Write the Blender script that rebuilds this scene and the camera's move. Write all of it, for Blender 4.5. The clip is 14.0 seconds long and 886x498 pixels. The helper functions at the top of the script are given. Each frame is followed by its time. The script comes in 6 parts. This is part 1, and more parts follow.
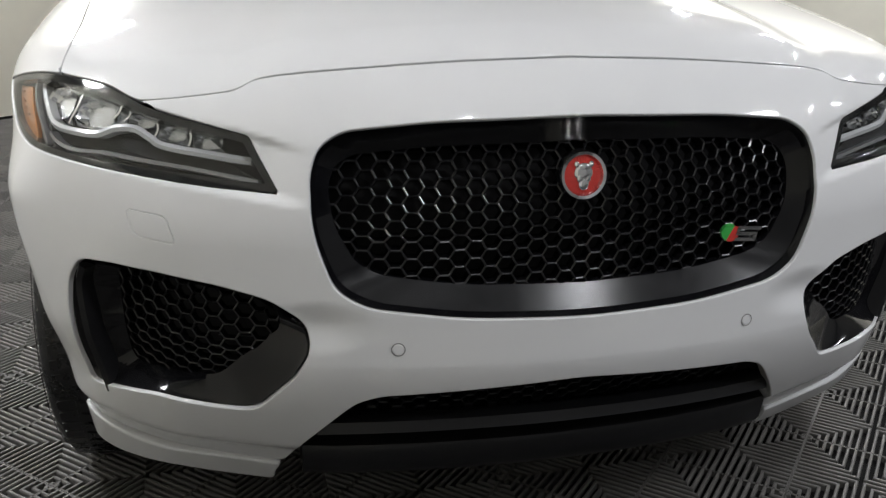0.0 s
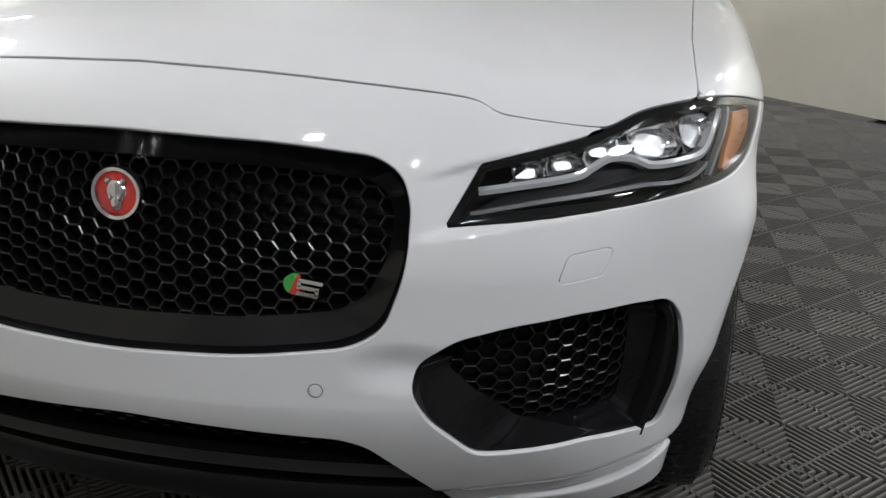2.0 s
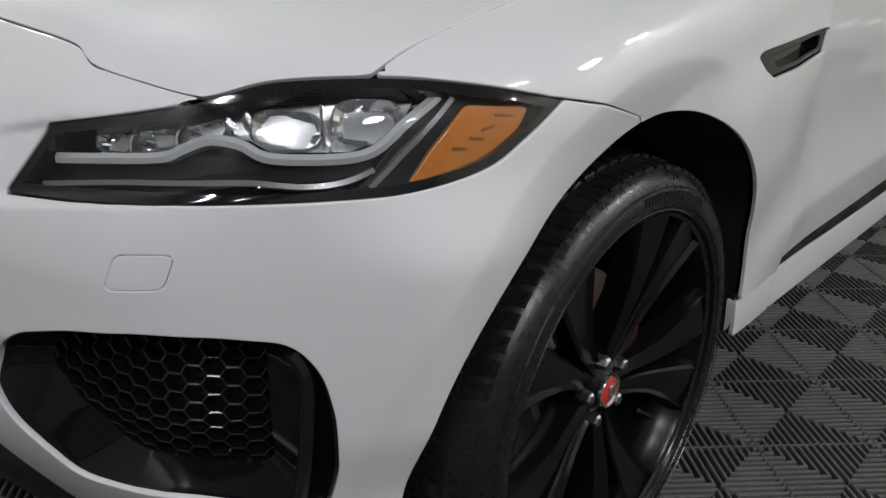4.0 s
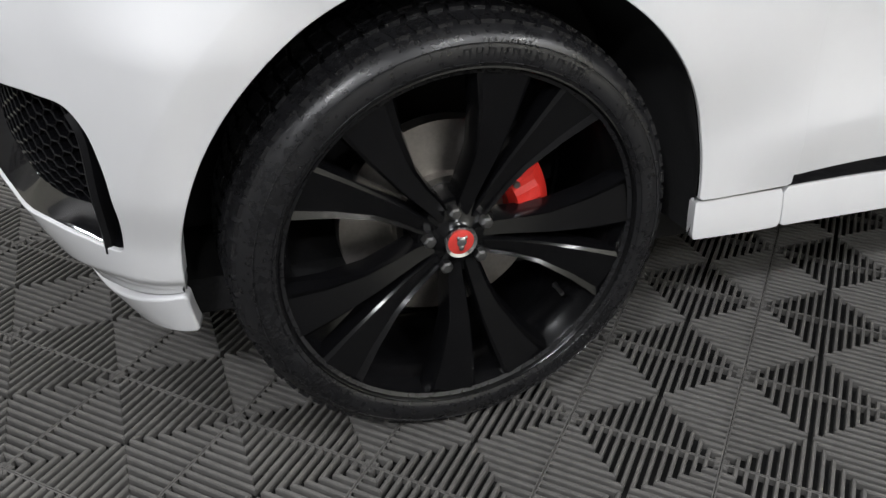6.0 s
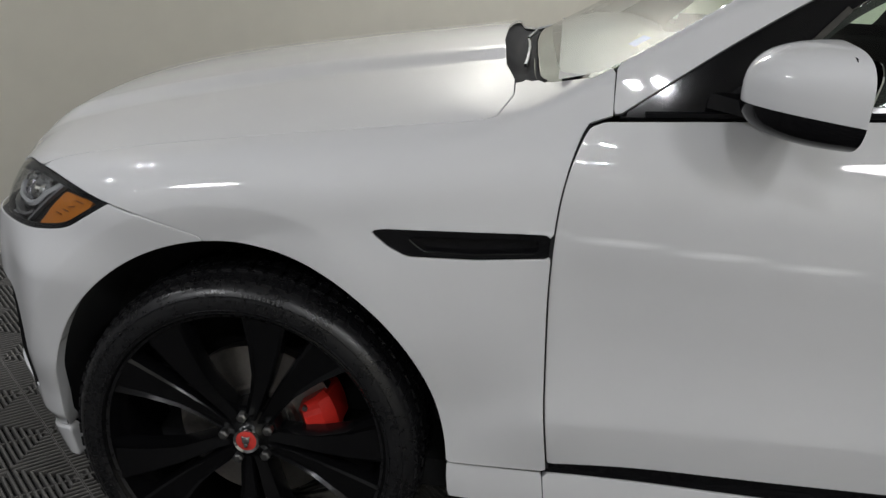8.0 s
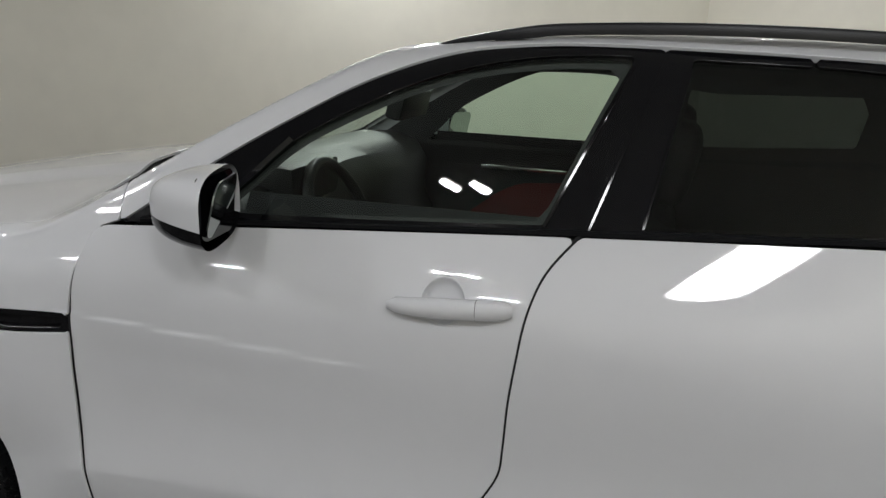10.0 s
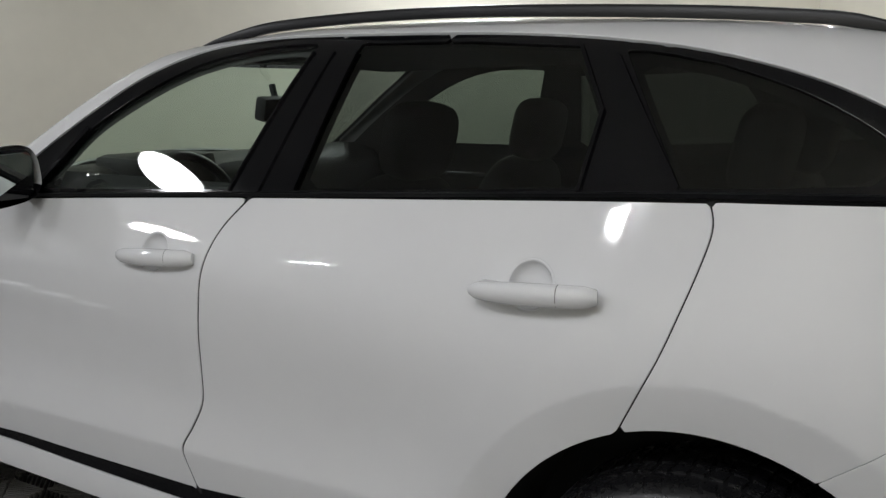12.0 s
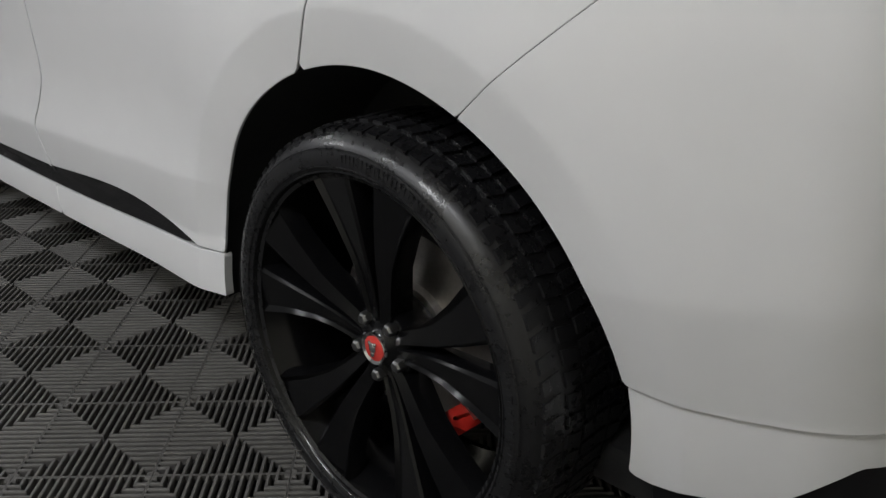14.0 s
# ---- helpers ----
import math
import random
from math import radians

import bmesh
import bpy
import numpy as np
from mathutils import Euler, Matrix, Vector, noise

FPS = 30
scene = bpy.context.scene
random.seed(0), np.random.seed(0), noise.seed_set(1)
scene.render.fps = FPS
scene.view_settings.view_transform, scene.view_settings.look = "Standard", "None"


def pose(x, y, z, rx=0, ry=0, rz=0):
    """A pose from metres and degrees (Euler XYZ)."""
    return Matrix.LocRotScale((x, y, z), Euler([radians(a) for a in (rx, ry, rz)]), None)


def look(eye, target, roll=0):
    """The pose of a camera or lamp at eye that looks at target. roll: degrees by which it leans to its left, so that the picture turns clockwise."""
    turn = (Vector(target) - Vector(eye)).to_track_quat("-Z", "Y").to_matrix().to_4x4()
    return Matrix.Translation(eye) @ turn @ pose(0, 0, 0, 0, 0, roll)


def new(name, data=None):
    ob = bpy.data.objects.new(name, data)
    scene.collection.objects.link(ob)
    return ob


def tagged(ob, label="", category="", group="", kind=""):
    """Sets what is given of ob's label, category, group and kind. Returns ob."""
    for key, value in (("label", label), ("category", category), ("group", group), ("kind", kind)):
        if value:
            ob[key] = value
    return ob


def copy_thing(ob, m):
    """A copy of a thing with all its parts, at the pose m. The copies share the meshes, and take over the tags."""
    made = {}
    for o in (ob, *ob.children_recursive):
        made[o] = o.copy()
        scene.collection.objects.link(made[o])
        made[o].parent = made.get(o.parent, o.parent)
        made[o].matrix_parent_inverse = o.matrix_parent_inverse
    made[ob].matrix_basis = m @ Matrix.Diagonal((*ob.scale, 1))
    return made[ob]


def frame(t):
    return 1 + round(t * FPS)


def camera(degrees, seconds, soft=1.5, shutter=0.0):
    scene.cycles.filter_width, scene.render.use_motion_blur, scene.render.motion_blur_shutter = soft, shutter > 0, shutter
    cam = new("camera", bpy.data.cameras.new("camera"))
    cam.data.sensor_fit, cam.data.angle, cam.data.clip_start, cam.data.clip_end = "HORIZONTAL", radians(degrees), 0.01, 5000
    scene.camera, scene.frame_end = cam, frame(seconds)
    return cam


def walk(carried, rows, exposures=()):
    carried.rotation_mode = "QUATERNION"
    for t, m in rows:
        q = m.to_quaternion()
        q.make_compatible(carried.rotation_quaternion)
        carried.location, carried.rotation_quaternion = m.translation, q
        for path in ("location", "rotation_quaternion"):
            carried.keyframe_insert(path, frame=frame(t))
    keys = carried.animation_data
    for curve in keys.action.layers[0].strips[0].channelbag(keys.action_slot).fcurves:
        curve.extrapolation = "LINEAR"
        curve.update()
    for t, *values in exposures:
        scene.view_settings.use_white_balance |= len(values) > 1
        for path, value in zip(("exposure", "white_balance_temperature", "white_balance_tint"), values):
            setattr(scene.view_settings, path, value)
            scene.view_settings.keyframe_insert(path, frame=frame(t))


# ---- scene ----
cam = camera(53.7, 14.0, soft=1.4)
PATH = [
    (0, (-2.070, 0.547, 1.131), (-0.224, 0.105, 0.501), 0.84),
    (0.5, (-2.087, 0.198, 1.137), (-0.215, -0.047, 0.477), 1.09),
    (1, (-2.056, -0.135, 1.152), (-0.176, -0.161, 0.470), 1.27),
    (1.5, (-1.973, -0.438, 1.165), (-0.106, -0.256, 0.471), 1.39),
    (2, (-1.877, -0.727, 1.183), (-0.042, -0.345, 0.486), 1.43),
    (2.5, (-1.735, -0.962, 1.208), (0.042, -0.384, 0.497), 2.04),
    (3, (-1.526, -1.143, 1.221), (0.156, -0.357, 0.478), 2.37),
    (3.5, (-1.310, -1.330, 1.171), (0.255, -0.325, 0.435), 2.36),
    (4, (-1.140, -1.513, 1.120), (0.281, -0.318, 0.378), 2.29),
    (4.2, (-1.066, -1.570, 1.120), (0.302, -0.323, 0.363), 2.31),
    (6.3, (-0.328, -2.181, 1.126), (0.084, -0.530, 0.076), 1.49),
    (6.5, (-0.220, -2.231, 1.145), (0.063, -0.551, 0.098), 1.17),
    (7, (0.009, -2.302, 1.274), (0.121, -0.575, 0.271), 2.41),
    (7.5, (0.309, -2.413, 1.370), (0.229, -0.585, 0.562), 2.69),
    (8, (0.594, -2.514, 1.429), (0.375, -0.640, 0.764), 3.07),
    (8.5, (0.950, -2.535, 1.498), (0.626, -0.656, 0.893), 2.99),
    (9, (1.384, -2.580, 1.489), (0.941, -0.691, 1.006), 3.24),
    (9.2, (1.481, -2.633, 1.498), (1.068, -0.726, 1.057), 3.61),
    (11.3, (2.785, -2.548, 1.671), (2.009, -0.772, 1.178), -0.48),
    (11.5, (2.909, -2.501, 1.632), (2.067, -0.748, 1.167), -0.57),
    (12, (3.244, -2.403, 1.459), (2.219, -0.725, 1.095), -0.17),
    (12.5, (3.439, -2.337, 1.300), (2.310, -0.720, 0.970), 0.08),
    (13, (3.597, -2.165, 1.176), (2.398, -0.619, 0.761), 0.02),
    (13.5, (3.747, -1.987, 1.135), (2.509, -0.539, 0.526), -0.11),
    (14, (3.888, -1.787, 1.092), (2.582, -0.467, 0.350), -0.04),
]
EXPOSURES = [(0.0, 0.26), (1.5, 0.28), (2.5, 0.18), (3.0, 0.12), (3.5, 0.02), (4.2, 0.08), (6.3, 0.95), (6.5, 1.0), (7.0, 0.65), (7.5, -0.12), (8.0, -0.32), (8.5, -0.36), (9.2, -0.49), (11.3, -0.32), (12.0, -0.32), (12.5, -0.29), (13.0, -0.24), (13.5, -0.06), (14.0, 0.08)]
walk(cam, [(t, look(eye, target, roll)) for t, eye, target, roll in PATH], EXPOSURES)

# ---------------- light ----------------
world = bpy.data.worlds.new("world")
scene.world = world
world.use_nodes = True
world.node_tree.nodes["Background"].inputs[0].default_value = (0.75, 0.74, 0.70, 1)
world.node_tree.nodes["Background"].inputs[1].default_value = 0.15
CEIL = 3.35
ROUND_LAMPS = ((2.4, -3.42, 34), (-1.9, -3.2, 42), (0.3, 2.6, 60), (4.6, 2.0, 46))
TWIN_LAMPS = ((0.80, -3.38), (0.85, -4.95), (-1.2, -4.7), (3.5, -2.95), (-3.2, -1.4), (-3.3, -3.4), (2.4, 3.4), (-2.15, -0.05))
BAR_TURN = -43.0


def lamp(name, x, y, z, sx, sy, watts, shape="RECTANGLE", turn=0.0):
    data = bpy.data.lights.new(name, "AREA")
    data.shape, data.size, data.size_y, data.energy = shape, sx, sy, watts
    data.color = (0.962, 0.977, 1.02)
    ob = new(name, data)
    ob.matrix_world = pose(x, y, z, 0, 0, turn)
    return ob


for lx, ly, watts in ROUND_LAMPS:
    lamp("round_lamp_light", lx, ly, CEIL - 0.262, 0.56, 0.56, watts, "DISK")
for lx, ly in TWIN_LAMPS:
    for off in (-0.09, 0.09):
        lamp("twin_lamp_light", lx + off, ly, CEIL - 0.142, 0.13, 0.055, 9.0, turn=BAR_TURN)

# ---------------- materials ----------------
def material(name, color, rough=0.5, metal=0.0, vary=0.0, vscale=8.0, bump=0.0, bscale=200.0, coat=0.0, rvary=0.0, spec=0.5, rand=0.0):
    m = bpy.data.materials.new(name)
    m.use_nodes = True
    nt = m.node_tree
    b = nt.nodes["Principled BSDF"]
    b.inputs["Base Color"].default_value = (*color, 1)
    b.inputs["Roughness"].default_value = rough
    b.inputs["Metallic"].default_value = metal
    b.inputs["Coat Weight"].default_value = coat
    b.inputs["Coat Roughness"].default_value = 0.03
    b.inputs["Specular IOR Level"].default_value = spec
    co = nt.nodes.new("ShaderNodeTexCoord")
    if vary or rvary:
        n1 = nt.nodes.new("ShaderNodeTexNoise")
        n1.inputs["Scale"].default_value, n1.inputs["Detail"].default_value = vscale, 6
        nt.links.new(co.outputs["Object"], n1.inputs["Vector"])
        n2 = nt.nodes.new("ShaderNodeTexNoise")
        n2.inputs["Scale"].default_value, n2.inputs["Detail"].default_value = vscale * 9, 3
        nt.links.new(co.outputs["Object"], n2.inputs["Vector"])
        mx = nt.nodes.new("ShaderNodeMath")
        mx.operation = "ADD"
        nt.links.new(n1.outputs["Fac"], mx.inputs[0])
        nt.links.new(n2.outputs["Fac"], mx.inputs[1])
        mr = nt.nodes.new("ShaderNodeMapRange")
        mr.inputs["From Min"].default_value, mr.inputs["From Max"].default_value = 0.7, 1.3
        mr.inputs["To Min"].default_value, mr.inputs["To Max"].default_value = 1 - vary, 1 + vary
        nt.links.new(mx.outputs[0], mr.inputs["Value"])
        value = mr.outputs[0]
        if rand:
            oi = nt.nodes.new("ShaderNodeObjectInfo")
            rr = nt.nodes.new("ShaderNodeMapRange")
            rr.inputs["To Min"].default_value, rr.inputs["To Max"].default_value = 1 - rand, 1 + rand
            nt.links.new(oi.outputs["Random"], rr.inputs["Value"])
            mul = nt.nodes.new("ShaderNodeMath")
            mul.operation = "MULTIPLY"
            nt.links.new(value, mul.inputs[0])
            nt.links.new(rr.outputs[0], mul.inputs[1])
            value = mul.outputs[0]
        if vary:
            vm = nt.nodes.new("ShaderNodeVectorMath")
            vm.operation = "SCALE"
            vm.inputs[0].default_value = color
            nt.links.new(value, vm.inputs["Scale"])
            nt.links.new(vm.outputs[0], b.inputs["Base Color"])
        if rvary:
            m2 = nt.nodes.new("ShaderNodeMapRange")
            m2.inputs["From Min"].default_value, m2.inputs["From Max"].default_value = 0.7, 1.3
            m2.inputs["To Min"].default_value, m2.inputs["To Max"].default_value = max(0.02, rough - rvary), rough + rvary
            nt.links.new(mx.outputs[0], m2.inputs["Value"])
            nt.links.new(m2.outputs[0], b.inputs["Roughness"])
    if bump:
        n3 = nt.nodes.new("ShaderNodeTexNoise")
        n3.inputs["Scale"].default_value, n3.inputs["Detail"].default_value = bscale, 4
        nt.links.new(co.outputs["Object"], n3.inputs["Vector"])
        bp = nt.nodes.new("ShaderNodeBump")
        bp.inputs["Strength"].default_value, bp.inputs["Distance"].default_value = bump, 0.002
        nt.links.new(n3.outputs["Fac"], bp.inputs["Height"])
        nt.links.new(bp.outputs[0], b.inputs["Normal"])
    return m


def glass_material(name, color, rough=0.0, ior=1.45):
    """A thin pane: tinted see-through with a mirror-like skin."""
    m = bpy.data.materials.new(name)
    m.use_nodes = True
    nt = m.node_tree
    nt.nodes.remove(nt.nodes["Principled BSDF"])
    tr = nt.nodes.new("ShaderNodeBsdfTransparent")
    tr.inputs[0].default_value = (*color, 1)
    gl = nt.nodes.new("ShaderNodeBsdfGlossy")
    gl.inputs["Roughness"].default_value = rough
    lw = nt.nodes.new("ShaderNodeLayerWeight")
    lw.inputs["Blend"].default_value = 0.5
    pw = nt.nodes.new("ShaderNodeMath")
    pw.operation = "POWER"
    pw.inputs[1].default_value = 5.0
    nt.links.new(lw.outputs["Facing"], pw.inputs[0])
    fr = nt.nodes.new("ShaderNodeMath")
    fr.operation = "MULTIPLY_ADD"
    f0 = 2 * ((ior - 1) / (ior + 1)) ** 2
    fr.inputs[1].default_value, fr.inputs[2].default_value = 1 - f0, f0
    nt.links.new(pw.outputs[0], fr.inputs[0])
    mx = nt.nodes.new("ShaderNodeMixShader")
    nt.links.new(fr.outputs[0], mx.inputs[0])
    nt.links.new(tr.outputs[0], mx.inputs[1])
    nt.links.new(gl.outputs[0], mx.inputs[2])
    nt.links.new(mx.outputs[0], nt.nodes["Material Output"].inputs[0])
    return m


def glow_material(name, color, strength):
    m = bpy.data.materials.new(name)
    m.use_nodes = True
    nt = m.node_tree
    b = nt.nodes["Principled BSDF"]
    b.inputs["Base Color"].default_value = (0.9, 0.9, 0.88, 1)
    b.inputs["Emission Color"].default_value = (*color, 1)
    b.inputs["Emission Strength"].default_value = strength
    return m


PAINT = material("white_paint", (0.735, 0.74, 0.752), 0.45, spec=0.25, vary=0.012, vscale=1.3, coat=1.0, bump=0.012, bscale=900)
GLOSS = material("gloss_black", (0.005, 0.005, 0.006), 0.07, coat=0.1, vary=0.2, vscale=5, rvary=0.02, spec=0.4)
FRAME = material("frame_black", (0.005, 0.005, 0.006), 0.2, vary=0.2, vscale=5, rvary=0.03, spec=0.32)
SATIN = material("satin_black", (0.008, 0.008, 0.009), 0.34, spec=0.35, vary=0.15, vscale=9, bump=0.05, bscale=400)
PLASTIC = material("black_plastic", (0.018, 0.018, 0.019), 0.55, spec=0.35, vary=0.2, vscale=12, bump=0.15, bscale=700)
LINER = material("liner_felt", (0.012, 0.012, 0.013), 0.9, vary=0.25, vscale=14, bump=0.3, bscale=300)
RUBBER = material("tyre_rubber", (0.011, 0.011, 0.012), 0.30, vary=0.25, vscale=10, rvary=0.12, bump=0.12, bscale=260)
RIM = material("black_rim_paint", (0.004, 0.004, 0.0045), 0.19, vary=0.15, vscale=12, rvary=0.02, spec=0.34)
STEEL = material("brake_disc_steel", (0.55, 0.52, 0.49), 0.38, 1.0, vary=0.12, vscale=16, rvary=0.1)
NUT = material("nut_steel", (0.30, 0.30, 0.30), 0.35, 1.0, vary=0.15, vscale=60)
CHROME = material("chrome", (0.75, 0.75, 0.76), 0.10, 1.0, vary=0.05, vscale=40)
MIRROR = material("mirror_glass", (0.55, 0.60, 0.58), 0.03, 1.0)
SILVER = material("reflector_silver", (0.80, 0.81, 0.82), 0.10, 1.0, vary=0.08, vscale=40)
DULL = material("lamp_grey", (0.32, 0.32, 0.33), 0.3, 0.8, vary=0.1, vscale=30)
RED = material("red_caliper", (0.72, 0.035, 0.025), 0.32, vary=0.08, vscale=25, coat=0.4)
REDENAMEL = material("red_enamel", (0.62, 0.05, 0.04), 0.25, vary=0.12, vscale=120, coat=0.5)
GREEN = material("green_enamel", (0.05, 0.42, 0.08), 0.3, coat=0.5)
AMBER = material("amber_reflector", (0.52, 0.17, 0.016), 0.28, vary=0.12, vscale=40, bump=0.25, bscale=260, coat=0.6)
TAILRED = material("tail_lamp_red", (0.55, 0.02, 0.015), 0.15, vary=0.12, vscale=30, coat=1.0)
LEATHER = material("black_leather", (0.022, 0.021, 0.021), 0.5, vary=0.2, vscale=12, bump=0.25, bscale=350)
REDLEATHER = material("red_leather", (0.15, 0.014, 0.013), 0.45, vary=0.15, vscale=12, bump=0.25, bscale=350)
HEADLINER = material("headliner_cloth", (0.05, 0.05, 0.05), 0.9, vary=0.12, vscale=20, bump=0.2, bscale=500)
WALLPAINT = material("beige_wall_paint", (0.74, 0.715, 0.62), 0.75, vary=0.03, vscale=0.8, bump=0.10, bscale=130)
CEILPAINT = material("ceiling_paint", (0.48, 0.48, 0.47), 0.85, vary=0.04, vscale=0.7, bump=0.1, bscale=90)
BASEBOARD = material("dark_baseboard", (0.022, 0.018, 0.015), 0.4, vary=0.25, vscale=6)
# Greys for the unseen walls, chosen to cut fill light and darken the car's reflections.
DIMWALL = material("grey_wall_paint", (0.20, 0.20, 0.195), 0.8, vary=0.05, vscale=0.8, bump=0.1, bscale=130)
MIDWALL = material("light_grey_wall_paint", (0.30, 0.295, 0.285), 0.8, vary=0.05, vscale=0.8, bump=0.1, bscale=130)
# Near black: the shade in the gaps between tile ribs is put into this colour.
GAPSHADE = material("floor_underlay", (0.005, 0.005, 0.005), 0.9, vary=0.3, vscale=5)
TILE = material("grey_floor_tile", (0.120, 0.116, 0.110), 0.44, vary=0.16, vscale=5, bump=0.12, bscale=500, rvary=0.08, rand=0.08, spec=0.3)
FIXTURE = material("white_fixture", (0.75, 0.75, 0.74), 0.4, vary=0.03, vscale=9)
GLOW = glow_material("lamp_diffuser", (1.0, 0.97, 0.92), 6.0)
GLASS = glass_material("clear_green_glass", (0.84, 0.95, 0.87))
TINT = glass_material("tinted_glass", (0.17, 0.195, 0.18), ior=1.5)
DARKTINT = glass_material("dark_tinted_glass", (0.09, 0.10, 0.095), ior=1.5)
SCREEN = glass_material("windscreen_glass", (0.90, 0.96, 0.92))
LENS = glass_material("clear_lamp_lens", (0.93, 0.94, 0.95), 0.0, 1.42)

# ---------------- mesh tools ----------------
def thing(name, label, category, at=(0, 0, 0), group="", kind=""):
    ob = new(name)
    ob.location = at
    ob.empty_display_size = 0.1
    return tagged(ob, label, category, group, kind)


def link_mesh(name, me, mat, parent=None, label="", smooth=True):
    me.materials.clear()
    me.materials.append(mat)
    if smooth:
        me.polygons.foreach_set("use_smooth", [True] * len(me.polygons))
    ob = new(name, me)
    if parent:
        ob.parent = parent
    return tagged(ob, label)


def part(name, bm, mat, parent=None, label="", smooth=True, sharp=40):
    me = bpy.data.meshes.new(name)
    bmesh.ops.recalc_face_normals(bm, faces=bm.faces)
    bm.to_mesh(me)
    bm.free()
    ob = link_mesh(name, me, mat, parent, label, smooth)
    if smooth and sharp:
        me.set_sharp_from_angle(angle=radians(sharp))
    return ob


def mirrored(ob, parent):
    """The same part on the other side of the car."""
    me = ob.data.copy()
    n = len(me.vertices)
    co = np.empty(n * 3)
    me.vertices.foreach_get("co", co)
    co = co.reshape(-1, 3)
    co[:, 1] *= -1
    nor = None
    if me.has_custom_normals:
        nor = np.empty(len(me.loops) * 3)
        me.corner_normals.foreach_get("vector", nor)
        nor = nor.reshape(-1, 3)
        nor[:, 1] *= -1
        vn = np.zeros((n, 3))
        li = np.empty(len(me.loops), int)
        me.loops.foreach_get("vertex_index", li)
        vn[li] = nor
    me.vertices.foreach_set("co", co.ravel())
    me.flip_normals()
    me.update()
    if nor is not None:
        me.normals_split_custom_set_from_vertices(vn.tolist())
    two = new(ob.name.split(".")[0], me)
    two.parent = parent
    for k in ("label",):
        if k in ob:
            two[k] = ob[k]
    return two


def box(bm, x0, x1, y0, y1, z0, z1, m=None, bev=0.0):
    r = bmesh.ops.create_cube(bm, size=1)
    bmesh.ops.transform(bm, matrix=Matrix.Translation(((x0 + x1) / 2, (y0 + y1) / 2, (z0 + z1) / 2)) @ Matrix.Diagonal((x1 - x0, y1 - y0, z1 - z0, 1)), verts=r["verts"])
    vs = r["verts"]
    if bev:
        es = list({e for v in vs for e in v.link_edges})
        b = bmesh.ops.bevel(bm, geom=es, offset=bev, segments=2, affect="EDGES", profile=0.6)
        vs = list({v for f in b["faces"] for v in f.verts} | {v for v in vs if v.is_valid})
    if m is not None:
        bmesh.ops.transform(bm, matrix=m, verts=vs)
    return vs


def ball(bm, c, r, m=None, u=20, v=14):
    k = bmesh.ops.create_uvsphere(bm, u_segments=u, v_segments=v, radius=1)
    mat = Matrix.Translation(c) @ (m or Matrix()) @ Matrix.Diagonal((*r, 1))
    bmesh.ops.transform(bm, matrix=mat, verts=k["verts"])
    return k["verts"]


def lathe(bm, prof, segs=96, axis="y", m=None, close=False):
    """Spins (radius, along) pairs round the y axis."""
    rings = []
    for k in range(segs):
        a = 2 * math.pi * k / segs
        rings.append([bm.verts.new((r * math.cos(a), s, r * math.sin(a))) for r, s in prof])
    n = len(prof)
    for k in range(segs):
        p, q = rings[k], rings[(k + 1) % segs]
        for i in range(n - 1 + (1 if close else 0)):
            j = (i + 1) % n
            bm.faces.new((p[i], p[j], q[j], q[i]))
    vs = [v for r in rings for v in r]
    if m is not None:
        bmesh.ops.transform(bm, matrix=m, verts=vs)
    return vs


def prism(bm, pts, depth, m):
    """A flat outline in x and z, given depth along y, then moved by m."""
    a = [bm.verts.new((x, 0, z)) for x, z in pts]
    b = [bm.verts.new((x, depth, z)) for x, z in pts]
    bm.faces.new(a)
    bm.faces.new(b[::-1])
    for i in range(len(a)):
        j = (i + 1) % len(a)
        bm.faces.new((a[i], b[i], b[j], a[j]))
    bmesh.ops.transform(bm, matrix=m, verts=a + b)
    return a + b


def sweep(bm, pts, prof, up=(0, 0, 1), closed=False, caps=True, scale=None):
    """Moves a small outline (side, up) along a line of points."""
    pts = [Vector(p) for p in pts]
    n, rings = len(pts), []
    for i, p in enumerate(pts):
        if closed:
            t = pts[(i + 1) % n] - pts[i - 1]
        else:
            t = pts[min(i + 1, n - 1)] - pts[max(i - 1, 0)]
        t.normalize()
        u = Vector(up(i) if callable(up) else up)
        s = t.cross(u).normalized()
        u = s.cross(t)
        k = scale[i] if scale else 1
        rings.append([bm.verts.new(p + s * a * k + u * b * k) for a, b in prof])
    m = len(prof)
    for i in range(n if closed else n - 1):
        p, q = rings[i], rings[(i + 1) % n]
        for a in range(m):
            b = (a + 1) % m
            bm.faces.new((p[a], p[b], q[b], q[a]))
    if caps and not closed:
        bm.faces.new(rings[0])
        bm.faces.new(rings[-1][::-1])
    return rings


def circle(r, n=10):
    return [(r * math.cos(2 * math.pi * k / n), r * math.sin(2 * math.pi * k / n)) for k in range(n)]


def spline(pts, per=8, closed=True):
    """A smooth line through the points, as an array."""
    p = np.asarray(pts, float)
    n = len(p)
    out = []
    for i in range(n if closed else n - 1):
        if closed:
            a, b, c, d = p[i - 1], p[i], p[(i + 1) % n], p[(i + 2) % n]
        else:
            a, b, c, d = p[max(i - 1, 0)], p[i], p[i + 1], p[min(i + 2, n - 1)]
        for k in range(per):
            t = k / per
            out.append(0.5 * (2 * b + (c - a) * t + (2 * a - 5 * b + 4 * c - d) * t * t + (3 * b - a - 3 * c + d) * t**3))
    if not closed:
        out.append(p[-1])
    return np.array(out)


